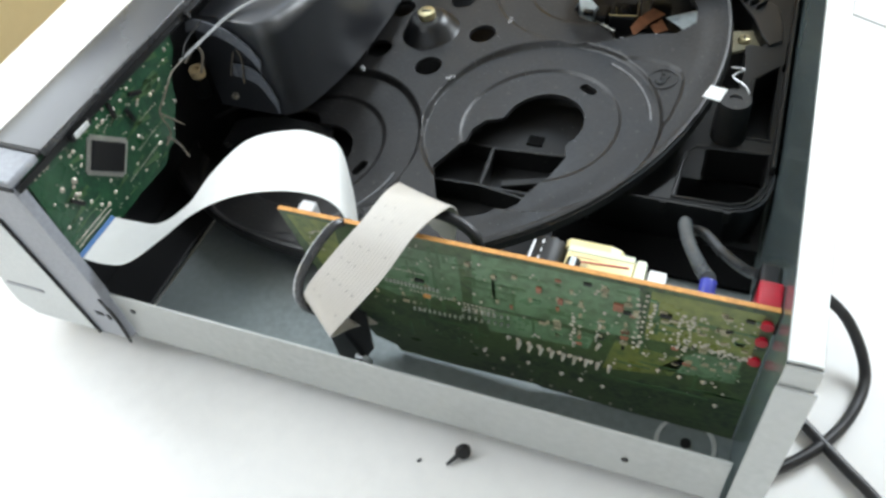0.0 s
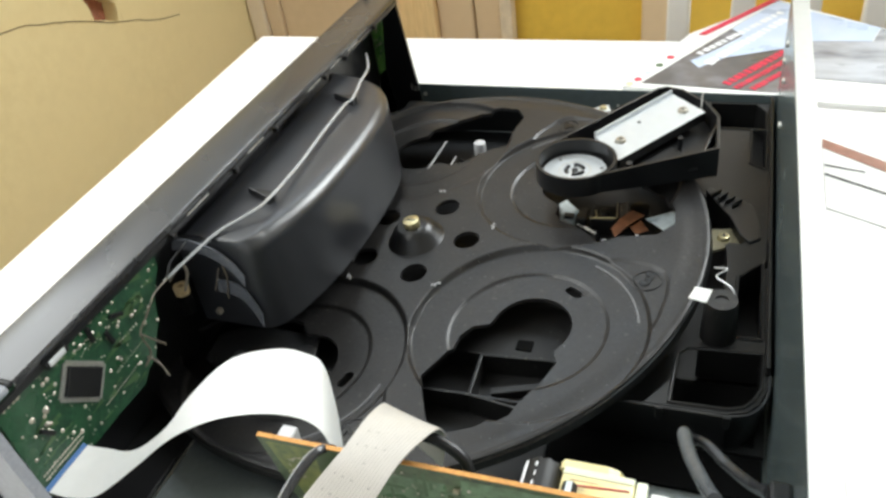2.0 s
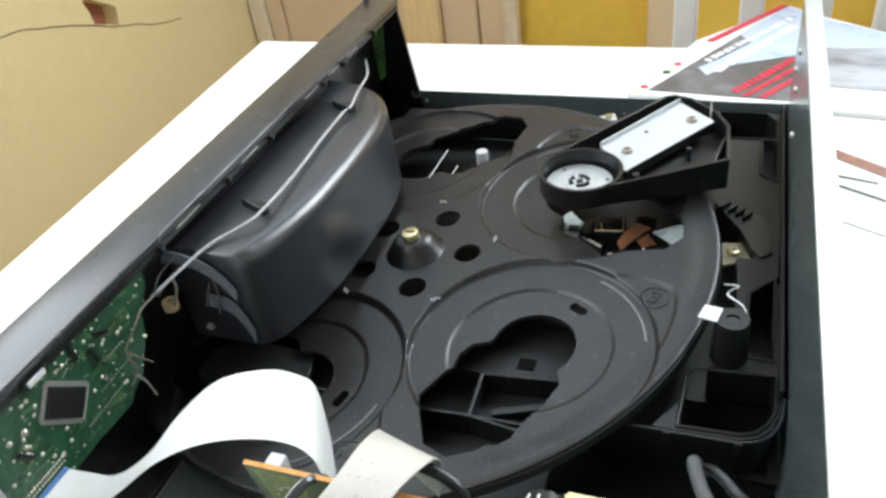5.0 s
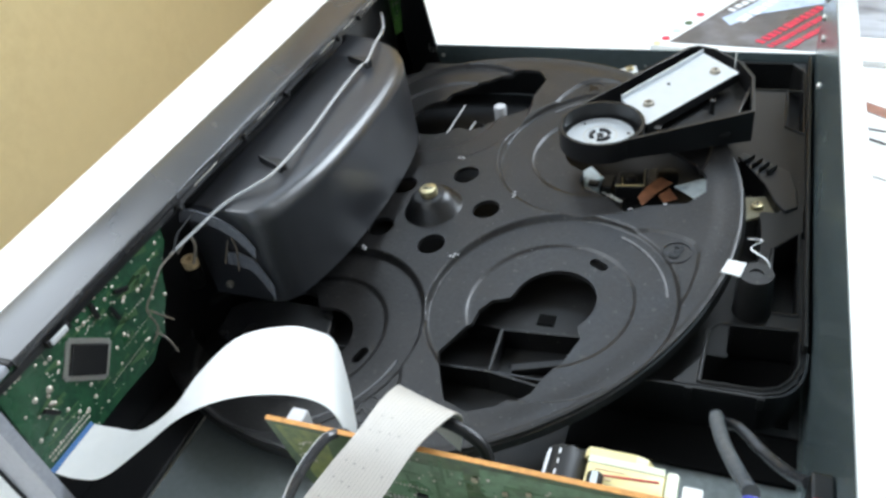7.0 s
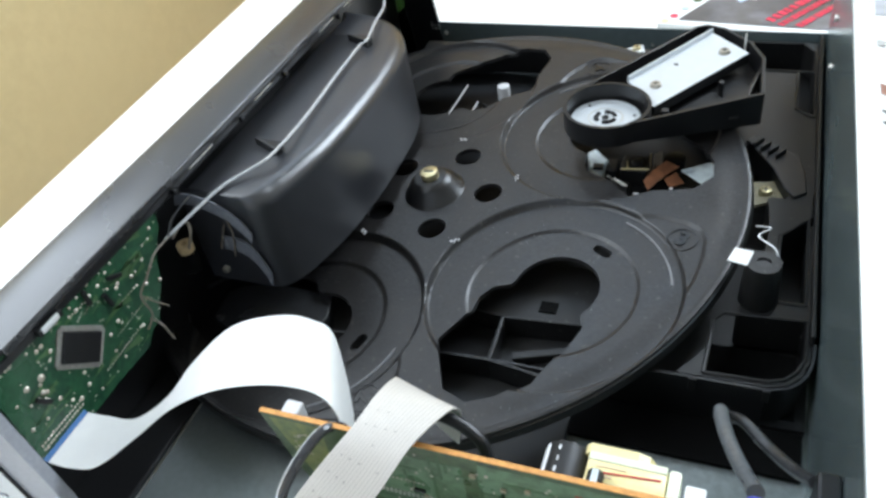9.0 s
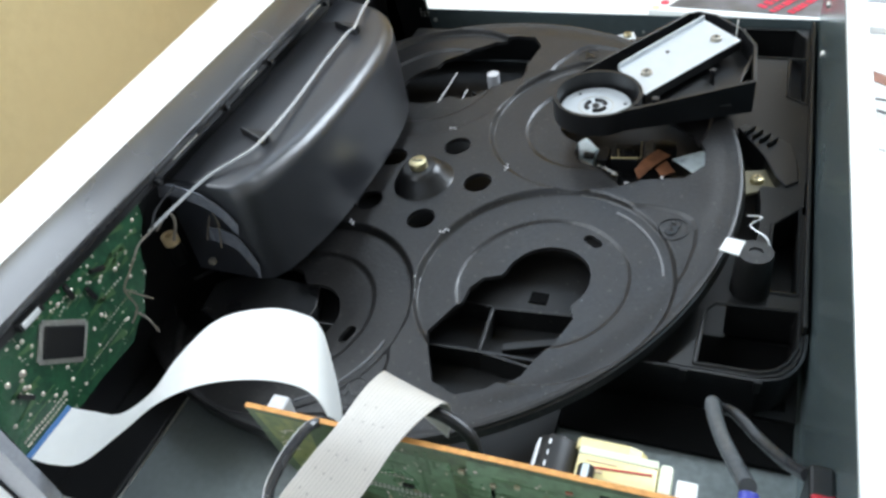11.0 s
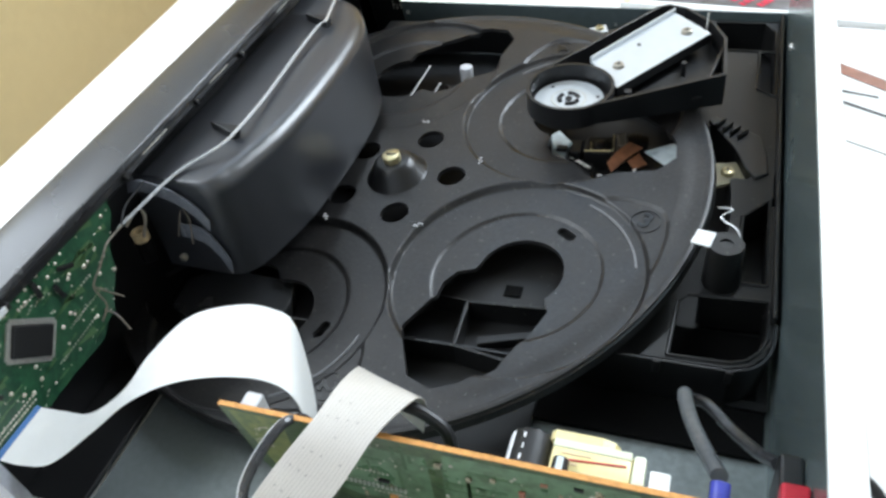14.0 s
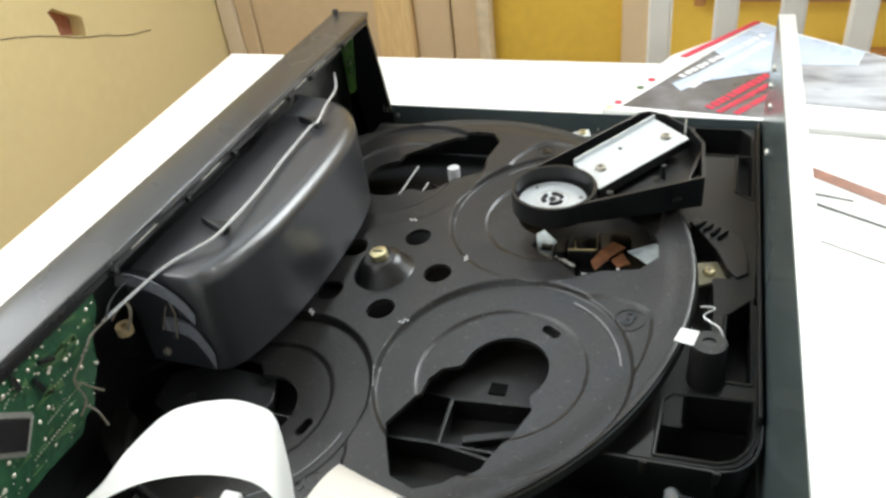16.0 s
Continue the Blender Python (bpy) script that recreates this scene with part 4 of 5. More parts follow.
part("wire_loop", tube([(-0.083, -0.112, 0.09), (-0.079, -0.106, 0.096), (-0.073, -0.109, 0.095), (-0.0735, -0.114, 0.087)], 0.0007, 7), M_WIRE, motor)
part("wire_loop", tube([(-0.0695, -0.099, 0.075), (-0.066, -0.094, 0.088), (-0.061, -0.097, 0.085), (-0.062, -0.1, 0.072)], 0.0005, 6), M_WIRE, motor)
part("terminal", box(-0.069, -0.066, -0.105, -0.102, 0.064, 0.067, 0.0006), M_SOLDER, motor)

# ---- front circuit board ----
fb = thing("front_circuit_board", "green circuit board upright behind the front panel", "circuit board")
pts = [(-0.2195, 0.1165), (-0.117, 0.1165), (-0.119, 0.104), (-0.128, 0.093), (-0.131, 0.082), (-0.1385, 0.073), (-0.1415, 0.067), (-0.148, 0.066), (-0.1535, 0.061), (-0.175, 0.062), (-0.190, 0.0615), (-0.2195, 0.0615)]
part("board", prism(pts, -0.0812, -0.0796, m=YZX), M_PCB, fb)
chip = part("chip", prism([(-0.1923, 0.0940), (-0.1841, 0.1042), (-0.1705, 0.0901), (-0.1787, 0.0800)], -0.0794, -0.0774, 0.0004, m=YZX), M_CHIP, fb)
for a, b in (((-0.1939, 0.0941), (-0.1842, 0.1060)), ((-0.1842, 0.1060), (-0.1687, 0.0901)), ((-0.1687, 0.0901), (-0.1786, 0.0782)), ((-0.1786, 0.0782), (-0.1939, 0.0941))):
    L = math.hypot(b[0] - a[0], b[1] - a[1])
    bm = bmesh.new()
    nn = 16
    for k in range(nn):
        u = (k + 0.5) / nn
        y, z = a[0] + (b[0] - a[0]) * u, a[1] + (b[1] - a[1]) * u
        dy, dz = (b[0] - a[0]) / L, (b[1] - a[1]) / L
        w, q = L / nn * 0.36, 0.0011
        prism([(y + dy * s * w - dz * t * q, z + dz * s * w + dy * t * q) for s, t in ((-1, -1), (1, -1), (1, 1), (-1, 1))], -0.0795, -0.0787, m=YZX, bm=bm)
    tagged(part("chip_pins", bm, M_PINS, chip), kind="stuff")


def in_poly(y, z, pts):
    c = False
    for (ay, az), (by, bz) in zip(pts, pts[1:] + pts[:1]):
        if (az > z) != (bz > z) and y < (by - ay) * (z - az) / (bz - az) + ay:
            c = not c
    return c


def blob(bm, y, z, r, x=-0.0797, sx=1.0):
    """A low solder cone on the front board."""
    n = 7
    lo = [bm.verts.new((x, y + r * math.cos(2 * math.pi * i / n), z + r * math.sin(2 * math.pi * i / n))) for i in range(n)]
    mid = [bm.verts.new((x + r * 0.6 * sx, y + 0.6 * r * math.cos(2 * math.pi * i / n), z + 0.6 * r * math.sin(2 * math.pi * i / n))) for i in range(n)]
    tip = bm.verts.new((x + r * 0.9 * sx, y, z))
    for i in range(n):
        bm.faces.new((lo[i], lo[(i + 1) % n], mid[(i + 1) % n], mid[i]))
        bm.faces.new((mid[i], mid[(i + 1) % n], tip))


bm = bmesh.new()
rnd = random.Random(11)
for k in range(18):  # connector rows
    blob(bm, -0.1768 + 0.0016 * k, 0.1116, 0.00062)
for k in range(8):
    blob(bm, -0.2034 + 0.00236 * k, 0.1116, 0.00062)
    blob(bm, -0.2155 + 0.0026 * min(k, 3), 0.1108, 0.0008)
    blob(bm, -0.1780 + 0.0015 * k, 0.1053 + 0.0006 * (k % 2), 0.0006)
    blob(bm, -0.1760 + 0.0015 * k, 0.1015 + 0.0007 * (k % 3), 0.0005)
for k in range(15):
    for j in range(2):
        blob(bm, -0.2165 + 0.0016 * k, 0.0703 + 0.0024 * j, 0.0007)
for k in range(14):
    blob(bm, -0.1765 + 0.0017 * k, 0.0718 + 0.0001 * k, 0.0005)
    blob(bm, -0.1640 + 0.0017 * k, 0.0800 + 0.0001 * k, 0.00045)
for k in range(7):
    blob(bm, -0.1558 + 0.0020 * k, 0.0910, 0.0006)
for y, z, r in ((-0.2013, 0.0961, 0.0018), (-0.2083, 0.0976, 0.0015), (-0.1943, 0.1065, 0.0012), (-0.1439, 0.0965, 0.0013), (-0.1545, 0.1082, 0.0009), (-0.2040, 0.0905, 0.0014)):
    blob(bm, y, z, r)
for k in range(150):
    y, z = rnd.uniform(-0.217, -0.12), rnd.uniform(0.063, 0.114)
    if in_poly(y, z, pts) and not in_poly(y, z, [(-0.197, 0.094), (-0.184, 0.109), (-0.166, 0.090), (-0.1785, 0.0755)]):
        blob(bm, y, z, rnd.choice((0.0004, 0.0005, 0.0006, 0.0008, 0.0011)))
bmesh.ops.recalc_face_normals(bm, faces=bm.faces)
tagged(part("solder_points", bm, M_SOLDER, fb, smooth=True), kind="stuff")
bm = bmesh.new()
for k in range(40):
    y, z = rnd.uniform(-0.215, -0.13), rnd.uniform(0.064, 0.113)
    L = rnd.uniform(0.004, 0.014)
    if in_poly(y, z, pts) and in_poly(y + L * 0.7, z, pts):
        prism([(y, z), (y + L, z + 0.35 * L * rnd.choice((-1, 0, 1))), (y + L, z + 0.35 * L * 0 + 0.0006), (y, z + 0.0006)], -0.0796, -0.07945, m=YZX, bm=bm)
tagged(part("copper_tracks", bm, M_TRACE, fb), kind="stuff")
part("connector", box(-0.0796, -0.0755, -0.1940, -0.1815, 0.1120, 0.1152, 0.0005), M_CHIP, fb)
part("connector_face", box(-0.0756, -0.0748, -0.1927, -0.1838, 0.1130, 0.1156, 0.0003), M_SILVER, fb, "bright metal face")
for y, z, a in ((-0.152, 0.104, 60), (-0.168, 0.107, 0), (-0.206, 0.088, 35), (-0.16, 0.098, 10)):
    part("jumper", box(-0.004, 0.004, -0.001, 0.001, 0, 0.0015, 0.0003), M_CHIP, fb, m=pose(-0.0795, y, z, 0, 90, 0) @ pose(0, 0, 0, 0, 0, a))
part("bent_pin", tube([(-0.0795, -0.146, 0.072), (-0.074, -0.146, 0.069), (-0.070, -0.147, 0.062)], 0.0005, 6), M_WIRE, fb)

# ---- white flat cables ----
cable = thing("wide_flat_cable", "wide white flat cable arching from the front board", "flat cable")
part("ribbon", strip(
    [(-0.0785, -0.2195, 0.0665), (-0.0700, -0.2180, 0.0635), (-0.0595, -0.2140, 0.0630), (-0.0487, -0.2000, 0.0670), (-0.0366, -0.1880, 0.0740), (-0.0157, -0.1818, 0.0840), (0.0075, -0.1778, 0.0890), (0.0245, -0.1753, 0.0860), (0.0335, -0.1778, 0.0780), (0.0375, -0.1850, 0.062), (0.0385, -0.1885, 0.050)],
    [(-0.0785, -0.1950, 0.0665), (-0.0690, -0.1935, 0.0650), (-0.0555, -0.1920, 0.0660), (-0.0430, -0.1832, 0.0730), (-0.0332, -0.1715, 0.0840), (-0.0190, -0.1580, 0.0940), (0.0005, -0.1508, 0.0972), (0.0125, -0.1480, 0.0940), (0.0197, -0.1487, 0.0890), (0.0260, -0.1570, 0.0740), (0.0290, -0.1640, 0.060)], 0.0005, 8), M_RIBBON, cable, smooth=True)
part("stiffener", strip([(-0.0796, -0.2197, 0.0680), (-0.0782, -0.2195, 0.0662)], [(-0.0796, -0.1950, 0.0680), (-0.0782, -0.1950, 0.0662)], 0.0009, 2), M_BLUE, cable, "blue plastic stiffener")
cable2 = thing("folded_flat_cable", "cream flat cable folded over the circuit board's edge", "flat cable")
L2 = [(0.0560, -0.1630, 0.078), (0.0560, -0.1660, 0.092), (0.0585, -0.1730, 0.1015), (0.0580, -0.1840, 0.1063), (0.0545, -0.1970, 0.1045), (0.0470, -0.2080, 0.0975), (0.0375, -0.2185, 0.0855), (0.0315, -0.2135, 0.068), (0.033, -0.203, 0.054), (0.040, -0.1975, 0.044)]
R2 = [(0.0770, -0.1700, 0.066), (0.0815, -0.1730, 0.0855), (0.0839, -0.1775, 0.0985), (0.0840, -0.1860, 0.1080), (0.0770, -0.1995, 0.1066), (0.0680, -0.2145, 0.0955), (0.0535, -0.2290, 0.0795), (0.0455, -0.2235, 0.063), (0.0455, -0.209, 0.049), (0.050, -0.199, 0.039)]
part("ribbon", strip(L2, R2, 0.0006, 10), M_RIBBON2, cable2, smooth=True)
# printed dashes across it
bm = bmesh.new()
la, lb = smooth_path(L2, 10), smooth_path(R2, 10)
for i in range(34, 62, 4):
    for k in range(5):
        if rnd.random() < 0.5:
            u = 0.14 + 0.16 * k + 0.03 * rnd.random()
            q, w = la[i].lerp(lb[i], u), la[i].lerp(lb[i], u + 0.035)
            q2, w2 = la[i + 1].lerp(lb[i + 1], u), la[i + 1].lerp(lb[i + 1], u + 0.035)
            nrm = (la[i + 1] - la[i]).cross(lb[i] - la[i]).normalized()
            if nrm.y > 0:
                nrm = -nrm
            q2, w2 = q.lerp(q2, 0.4), w.lerp(w2, 0.4)
            a = [bm.verts.new(c + nrm * 0.0005) for c in (q, w, w2, q2)]
            bm.faces.new(a)
tagged(part("printed_dashes", bm, M_INK, cable2), kind="stuff")
bm = bmesh.new()
for k in range(16):
    u = 0.05 + 0.9 * k / 15
    a = [Vector(p).lerp(Vector(q), u) for p, q in zip(L2, R2)]
    b = [Vector(p).lerp(Vector(q), u + 0.012) for p, q in zip(L2, R2)]
    strip(a, b, 0.0008, 8, bm)
tagged(part("conductor_ridges", bm, M_RIDGE, cable2), kind="stuff")
for off in (0.0, 0.0016):
    tagged(part("round_lead", tube([(0.034 + off, -0.180, 0.058), (0.044, -0.188, 0.088 + off), (0.043 - off, -0.199, 0.1005), (0.034 - off, -0.214, 0.088), (0.0295 - off, -0.2155, 0.068), (0.0345, -0.207, 0.046), (0.044, -0.206, 0.018)], 0.0008 if off else 0.0017, 8), M_SILVERFOIL if off else M_GREYWIRE), "thin grey lead curled beside the flat cable", "lead", "leads beside the flat cable")
tagged(part("round_lead", tube([(0.060, -0.180, 0.092), (0.078, -0.181, 0.0985), (0.0925, -0.184, 0.0945), (0.0965, -0.188, 0.084)], 0.0022, 10), M_CABLE), "black lead curling behind the board", "lead")

# ---- standing main circuit board ----
mb = thing("main_circuit_board", "green circuit board standing on edge in the case", "circuit board")
XZY = Matrix(((1, 0, 0, 0), (0, 0, 1, 0), (0, 1, 0, 0), (0, 0, 0, 1)))
YB = -0.1955
bpts = [(0.0168, 0.0992), (0.2000, 0.1012), (0.2000, 0.0135), (0.1550, 0.0138), (0.1220, 0.0150), (0.1190, 0.0165), (0.1000, 0.0155), (0.0840, 0.0150), (0.0690, 0.0150), (0.0560, 0.0150), (0.0545, 0.0190), (0.0443, 0.0230), (0.038, 0.040), (0.0235, 0.069)]
part("board", prism(bpts, YB, YB + 0.0016, m=XZY), M_PCB2, mb)
part("raw_edge", prism([(0.0168, 0.0993), (0.2000, 0.1013), (0.2000, 0.1017), (0.0168, 0.0997)], YB - 0.0001, YB + 0.0017, m=XZY), M_PCBEDGE, mb)


def solder(bm, x, z, r, h=0.9):
    n = 7
    lo = [bm.verts.new((x + r * math.cos(2 * math.pi * i / n), YB - 0.0001, z + r * math.sin(2 * math.pi * i / n))) for i in range(n)]
    mid = [bm.verts.new((x + 0.6 * r * math.cos(2 * math.pi * i / n), YB - r * 0.55, z + 0.6 * r * math.sin(2 * math.pi * i / n))) for i in range(n)]
    tip = bm.verts.new((x, YB - r * h, z))
    for i in range(n):
        bm.faces.new((lo[i], lo[(i + 1) % n], mid[(i + 1) % n], mid[i]))
        bm.faces.new((mid[i], mid[(i + 1) % n], tip))


for mt, pp in ((M_TEAL, [(0.094, 0.066), (0.158, 0.068), (0.156, 0.0985), (0.096, 0.0978)]), (M_TEAL, [(0.047, 0.064), (0.062, 0.060), (0.090, 0.066), (0.090, 0.0935), (0.047, 0.0925)]),
               (M_OLIVE, [(0.160, 0.070), (0.196, 0.072), (0.196, 0.0985), (0.160, 0.0985)]), (M_OLIVE, [(0.146, 0.043), (0.172, 0.049), (0.176, 0.062), (0.150, 0.064)]),
               (M_TEAL, [(0.166, 0.052), (0.194, 0.054), (0.194, 0.069), (0.178, 0.068)]), (M_TEAL, [(0.100, 0.050), (0.140, 0.054), (0.143, 0.0645), (0.096, 0.0645)]), (M_OLIVE, [(0.020, 0.0975), (0.040, 0.0975), (0.040, 0.060), (0.030, 0.066)])):
    part("copper_area", prism(pp, YB - 0.00008, YB - 0.00001, m=XZY), mt, mb)
bm = bmesh.new()
for k in range(12):
    solder(bm, 0.057 + 0.0016 * k, 0.0778, 0.00055)
    solder(bm, 0.068 + 0.0016 * k, 0.0655, 0.00055)
for k in range(8):
    for j in range(3):
        solder(bm, 0.0905 + 0.0017 * k, 0.0605 + 0.0022 * j, 0.0006)
for k in range(9):
    solder(bm, 0.108 + 0.0042 * k, 0.0485 - 0.0004 * k, 0.00125, 1.3)
for x, z0, z1 in ((0.1338, 0.0534, 0.0751), (0.1436, 0.0545, 0.0735), (0.1565, 0.0622, 0.0924), (0.1585, 0.0640, 0.0924), (0.1615, 0.0703, 0.0909), (0.1715, 0.0690, 0.0885), (0.1745, 0.0680, 0.0885)):
    for k in range(10):
        solder(bm, x + rnd.uniform(-0.0008, 0.0008), z0 + (z1 - z0) * k / 9, rnd.choice((0.0006, 0.0008, 0.001)))
for k in range(16):
    solder(bm, 0.1775 + 0.0012 * k, 0.0745 - 0.0003 * k + rnd.uniform(-0.002, 0.002), rnd.choice((0.0007, 0.0011)))
for k in range(8):
    solder(bm, 0.100 + 0.0085 * k, 0.0205 - 0.0006 * k, 0.0008)
for x, z in ((0.167, 0.051), (0.175, 0.050), (0.1835, 0.0505), (0.19, 0.036), (0.13, 0.031), (0.138, 0.03), (0.147, 0.029), (0.116, 0.033), (0.105, 0.031), (0.097, 0.034)):
    solder(bm, x, z, 0.0012, 1.2)
for k in range(170):
    x, z = rnd.uniform(0.05, 0.197), rnd.uniform(0.026, 0.096)
    if z < 0.045 and rnd.random() < 0.75:
        continue
    solder(bm, x, z, rnd.choice((0.0004, 0.0005, 0.0006, 0.0008)))
for k in range(60):
    solder(bm, rnd.uniform(0.166, 0.196), rnd.uniform(0.062, 0.092), rnd.choice((0.0005, 0.0006, 0.0008)))
for k in range(18):
    solder(bm, rnd.uniform(0.026, 0.034), rnd.uniform(0.078, 0.093), 0.0005)
bmesh.ops.recalc_face_normals(bm, faces=bm.faces)
tagged(part("solder_points", bm, M_SOLDER, mb, smooth=True), kind="stuff")
bm = bmesh.new()
for k in range(60):
    x, z = rnd.uniform(0.05, 0.185), rnd.uniform(0.03, 0.094)
    L = rnd.uniform(0.004, 0.02)
    if rnd.random() < 0.5:
        prism([(x, z), (x + L, z), (x + L, z + 0.0012), (x, z + 0.0012)], YB - 0.00015, YB, m=XZY, bm=bm)
    else:
        prism([(x, z), (x + 0.0012, z), (x + 0.0012, min(z + L, 0.097)), (x, min(z + L, 0.097))], YB - 0.00015, YB, m=XZY, bm=bm)
tagged(part("copper_tracks", bm, M_TRACE, mb), kind="stuff")
for x, z, w, h, mt in ((0.071, 0.0735, 0.004, 0.0014, M_CHIP), (0.103, 0.0865, 0.0018, 0.0016, M_KHAKI), (0.111, 0.089, 0.0018, 0.0016, M_KHAKI), (0.128, 0.08, 0.0020, 0.003, M_PRINTBROWN), (0.148, 0.084, 0.0035, 0.004, M_PRINTBROWN), (0.120, 0.084, 0.002, 0.003, M_PRINTBROWN), (0.0735, 0.064, 0.003, 0.0014, M_PCBEDGE), (0.155, 0.083, 0.002, 0.003, M_KHAKI), (0.164, 0.086, 0.004, 0.002, M_CHIP), (0.093, 0.0905, 0.002, 0.002, M_KHAKI)):
    part("surface_component", box(x, x + w, YB - 0.0012, YB - 0.0002, z, z + h, 0.0002), mt, mb)
for mt, cnt in ((M_CHIP, 8), (M_PRINTBROWN, 10), (M_KHAKI, 60), (M_TEAL, 12)):
    bm = bmesh.new()
    for k in range(cnt):
        x, z = rnd.choice((rnd.uniform(0.05, 0.195), rnd.choice((0.126, 0.1345, 0.1425, 0.151)) + 0.002, rnd.uniform(0.166, 0.196))), rnd.uniform(0.056, 0.095)
        w, h = rnd.choice(((0.0011, 0.0006), (0.0006, 0.0011), (0.0014, 0.0008)))
        box(x - w, x + w, YB - 0.0006, YB - 0.0001, z - h, z + h, bm=bm)
    tagged(part("chip_components", bm, mt, mb), kind="stuff")
bm = bmesh.new()
for xa, xb, za, zb, cnt in ((0.0580, 0.0799, 0.0694, 0.0698, 14), (0.0680, 0.0880, 0.0535, 0.0545, 10), (0.0898, 0.1085, 0.0608, 0.0625, 8), (0.0893, 0.1083, 0.0560, 0.0572, 8)):
    for k in range(cnt):
        u = k / (cnt - 1)
        x, z = xa + (xb - xa) * u, za + (zb - za) * u
        box(x - 0.0004, x + 0.0004, YB - 0.0008, YB - 0.0001, z - 0.0009, z + 0.0009, bm=bm)
tagged(part("chip_pins", bm, M_PINS, mb), kind="stuff")
for k in range(9):
    u = k / 8
    part("solder_tip", cyl(0, 0, 0, 0.003, 0.0011, 0.0005, 10), M_SOLDER, mb, m=pose(0.1125 + 0.0365 * u, YB, 0.0460 - 0.0006 * u, 100, 0, 0))
for z in (0.0938, 0.0845, 0.0721):
    part("red_terminal", cyl(0, 0, 0, 0.0014, 0.0021, n=16), M_RED, mb, m=pose(0.1975, YB, z, 90, 0, 0))
# parts on the component side
cap = part("electrolytic_capacitor", cyl(0, 0, 0, 0.0168, 0.0070, n=36, bevel=0.0009), M_CHIP, mb, "black capacitor with a white stripe", True, pose(0.1205, YB + 0.0018, 0.0868, -90, 0, 0))
bm = strip([(-0.0071, -0.0002, 0.001), (-0.0071, -0.0002, 0.0158)], [(-0.0056, -0.0045, 0.001), (-0.0056, -0.0045, 0.0158)], 0.0008, 2)
part("stripe", bm, M_WHITEINK, cap)
for k in range(3):
    part("printed_bar", box(-0.0002 + 0.0003 * (k % 2), 0.0005, -0.00712, -0.00693, 0.005 + 0.004 * k, 0.0068 + 0.004 * k), M_WHITEINK, cap, m=pose(0, 0, 0, 0, 0, -18))
tr = part("transformer", box(0.1276, 0.1520, YB + 0.0018, YB + 0.0168, 0.0755, 0.0930, 0.0012), M_YELLOW, mb, "yellow taped transformer", True)
part("tape_band", box(0.1521, 0.1562, YB + 0.0019, YB + 0.0168, 0.0756, 0.0929, 0.0012), M_TAPE, tr, "pale green end band", True)
part("tape_band", box(0.1278, 0.1518, YB + 0.0140, YB + 0.0169, 0.0757, 0.0934, 0.0005), M_TAPE, tr)
bm = prism([(0.1262, 0.0745), (0.1262, 0.0908), (0.1276, 0.0925), (0.1425, 0.0925), (0.1462, 0.0912), (0.1478, 0.0885), (0.1478, 0.0745)], YB + 0.0170, YB + 0.0204, m=XZY)
part("bobbin", bm, M_YELLOW, tr)
part("red_line", box(0, 0.0205, -0.0003, 0.0003, 0, 0.0002), M_RED, tr, m=pose(0.1300, YB + 0.0098, 0.0931, 0, 0, 5))
for k in range(2):
    part("printed_bar", box(0.1305, 0.140 - 0.004 * k, YB + 0.0120 - 0.0035 * k, YB + 0.0126 - 0.0035 * k, 0.0931, 0.09325), M_BEIGE, tr)
part("white_connector", box(0.1575, 0.1635, YB + 0.0018, YB + 0.010, 0.086, 0.097, 0.0006), M_WHITEPL, mb)
cap = part("small_capacitor", cyl(0, 0, 0, 0.0065, 0.0026, n=20, bevel=0.0005), M_CHIP, mb, "", True, pose(0.1315, YB + 0.0018, 0.0955, -90, 0, 0))
part("sleeve_stripe", box(-0.0010, 0.0010, -0.0028, -0.0022, 0.0006, 0.0060, 0.0002), M_BLUEGREY, cap)
sc2 = part("blue_capacitor", cyl(0, 0, 0, 0.009, 0.0028, n=20, bevel=0.0005), M_CAPBLUE, mb, "", True, pose(0.1770, YB + 0.0018, 0.0945, -72, 0, 0))
part("jack_block", box(0.1925, 0.2003, YB + 0.002, YB + 0.013, 0.084, 0.1005, 0.001), M_RED, mb, "red plastic socket block")
part("jack_housing", box(0.1935, 0.2003, YB + 0.0160, YB + 0.0290, 0.070, 0.0905, 0.001), M_BLACK, mb)
part("support_bracket", prism([(0.0295, 0.0135), (0.0400, 0.0135), (0.0490, 0.0290), (0.0506, 0.0560), (0.0430, 0.0590), (0.0330, 0.0480), (0.0285, 0.0320)], -0.2062, -0.2050, m=XZY), M_BLACK, mb)
part("bracket_hole", cyl(0, 0, 0, 0.0003, 0.0014, n=14), M_SHADE, mb, m=pose(0.0372, -0.2062, 0.034, 90, 0, 0))
screw("bracket_screw", pose(0.0425, -0.2063, 0.0185, 90, 0, 0), 0.0044, M_ZINC, mb, h=0.0022)
part("film_capacitor", box(0.0235, 0.0300, YB + 0.002, YB + 0.008, 0.083, 0.0985, 0.0008), M_GREYPIN, mb)

# leads inside the case
tagged(part("grey_cable", tube([(0.1660, -0.1290, 0.0600), (0.1649, -0.1338, 0.0665), (0.1682, -0.1471, 0.0700), (0.1737, -0.1645, 0.0785), (0.1770, -0.1790, 0.0905)], 0.0027, 16), M_GREYCABLE), "thick grey cable end standing in the case", "cable")
tagged(part("black_lead", tube([(0.1690, -0.1270, 0.0560), (0.1735, -0.1315, 0.0600), (0.1826, -0.1423, 0.0620), (0.1905, -0.1540, 0.0690), (0.1945, -0.1640, 0.0800)], 0.0022, 14), M_GREYWIRE), "black lead running to the socket block", "lead")

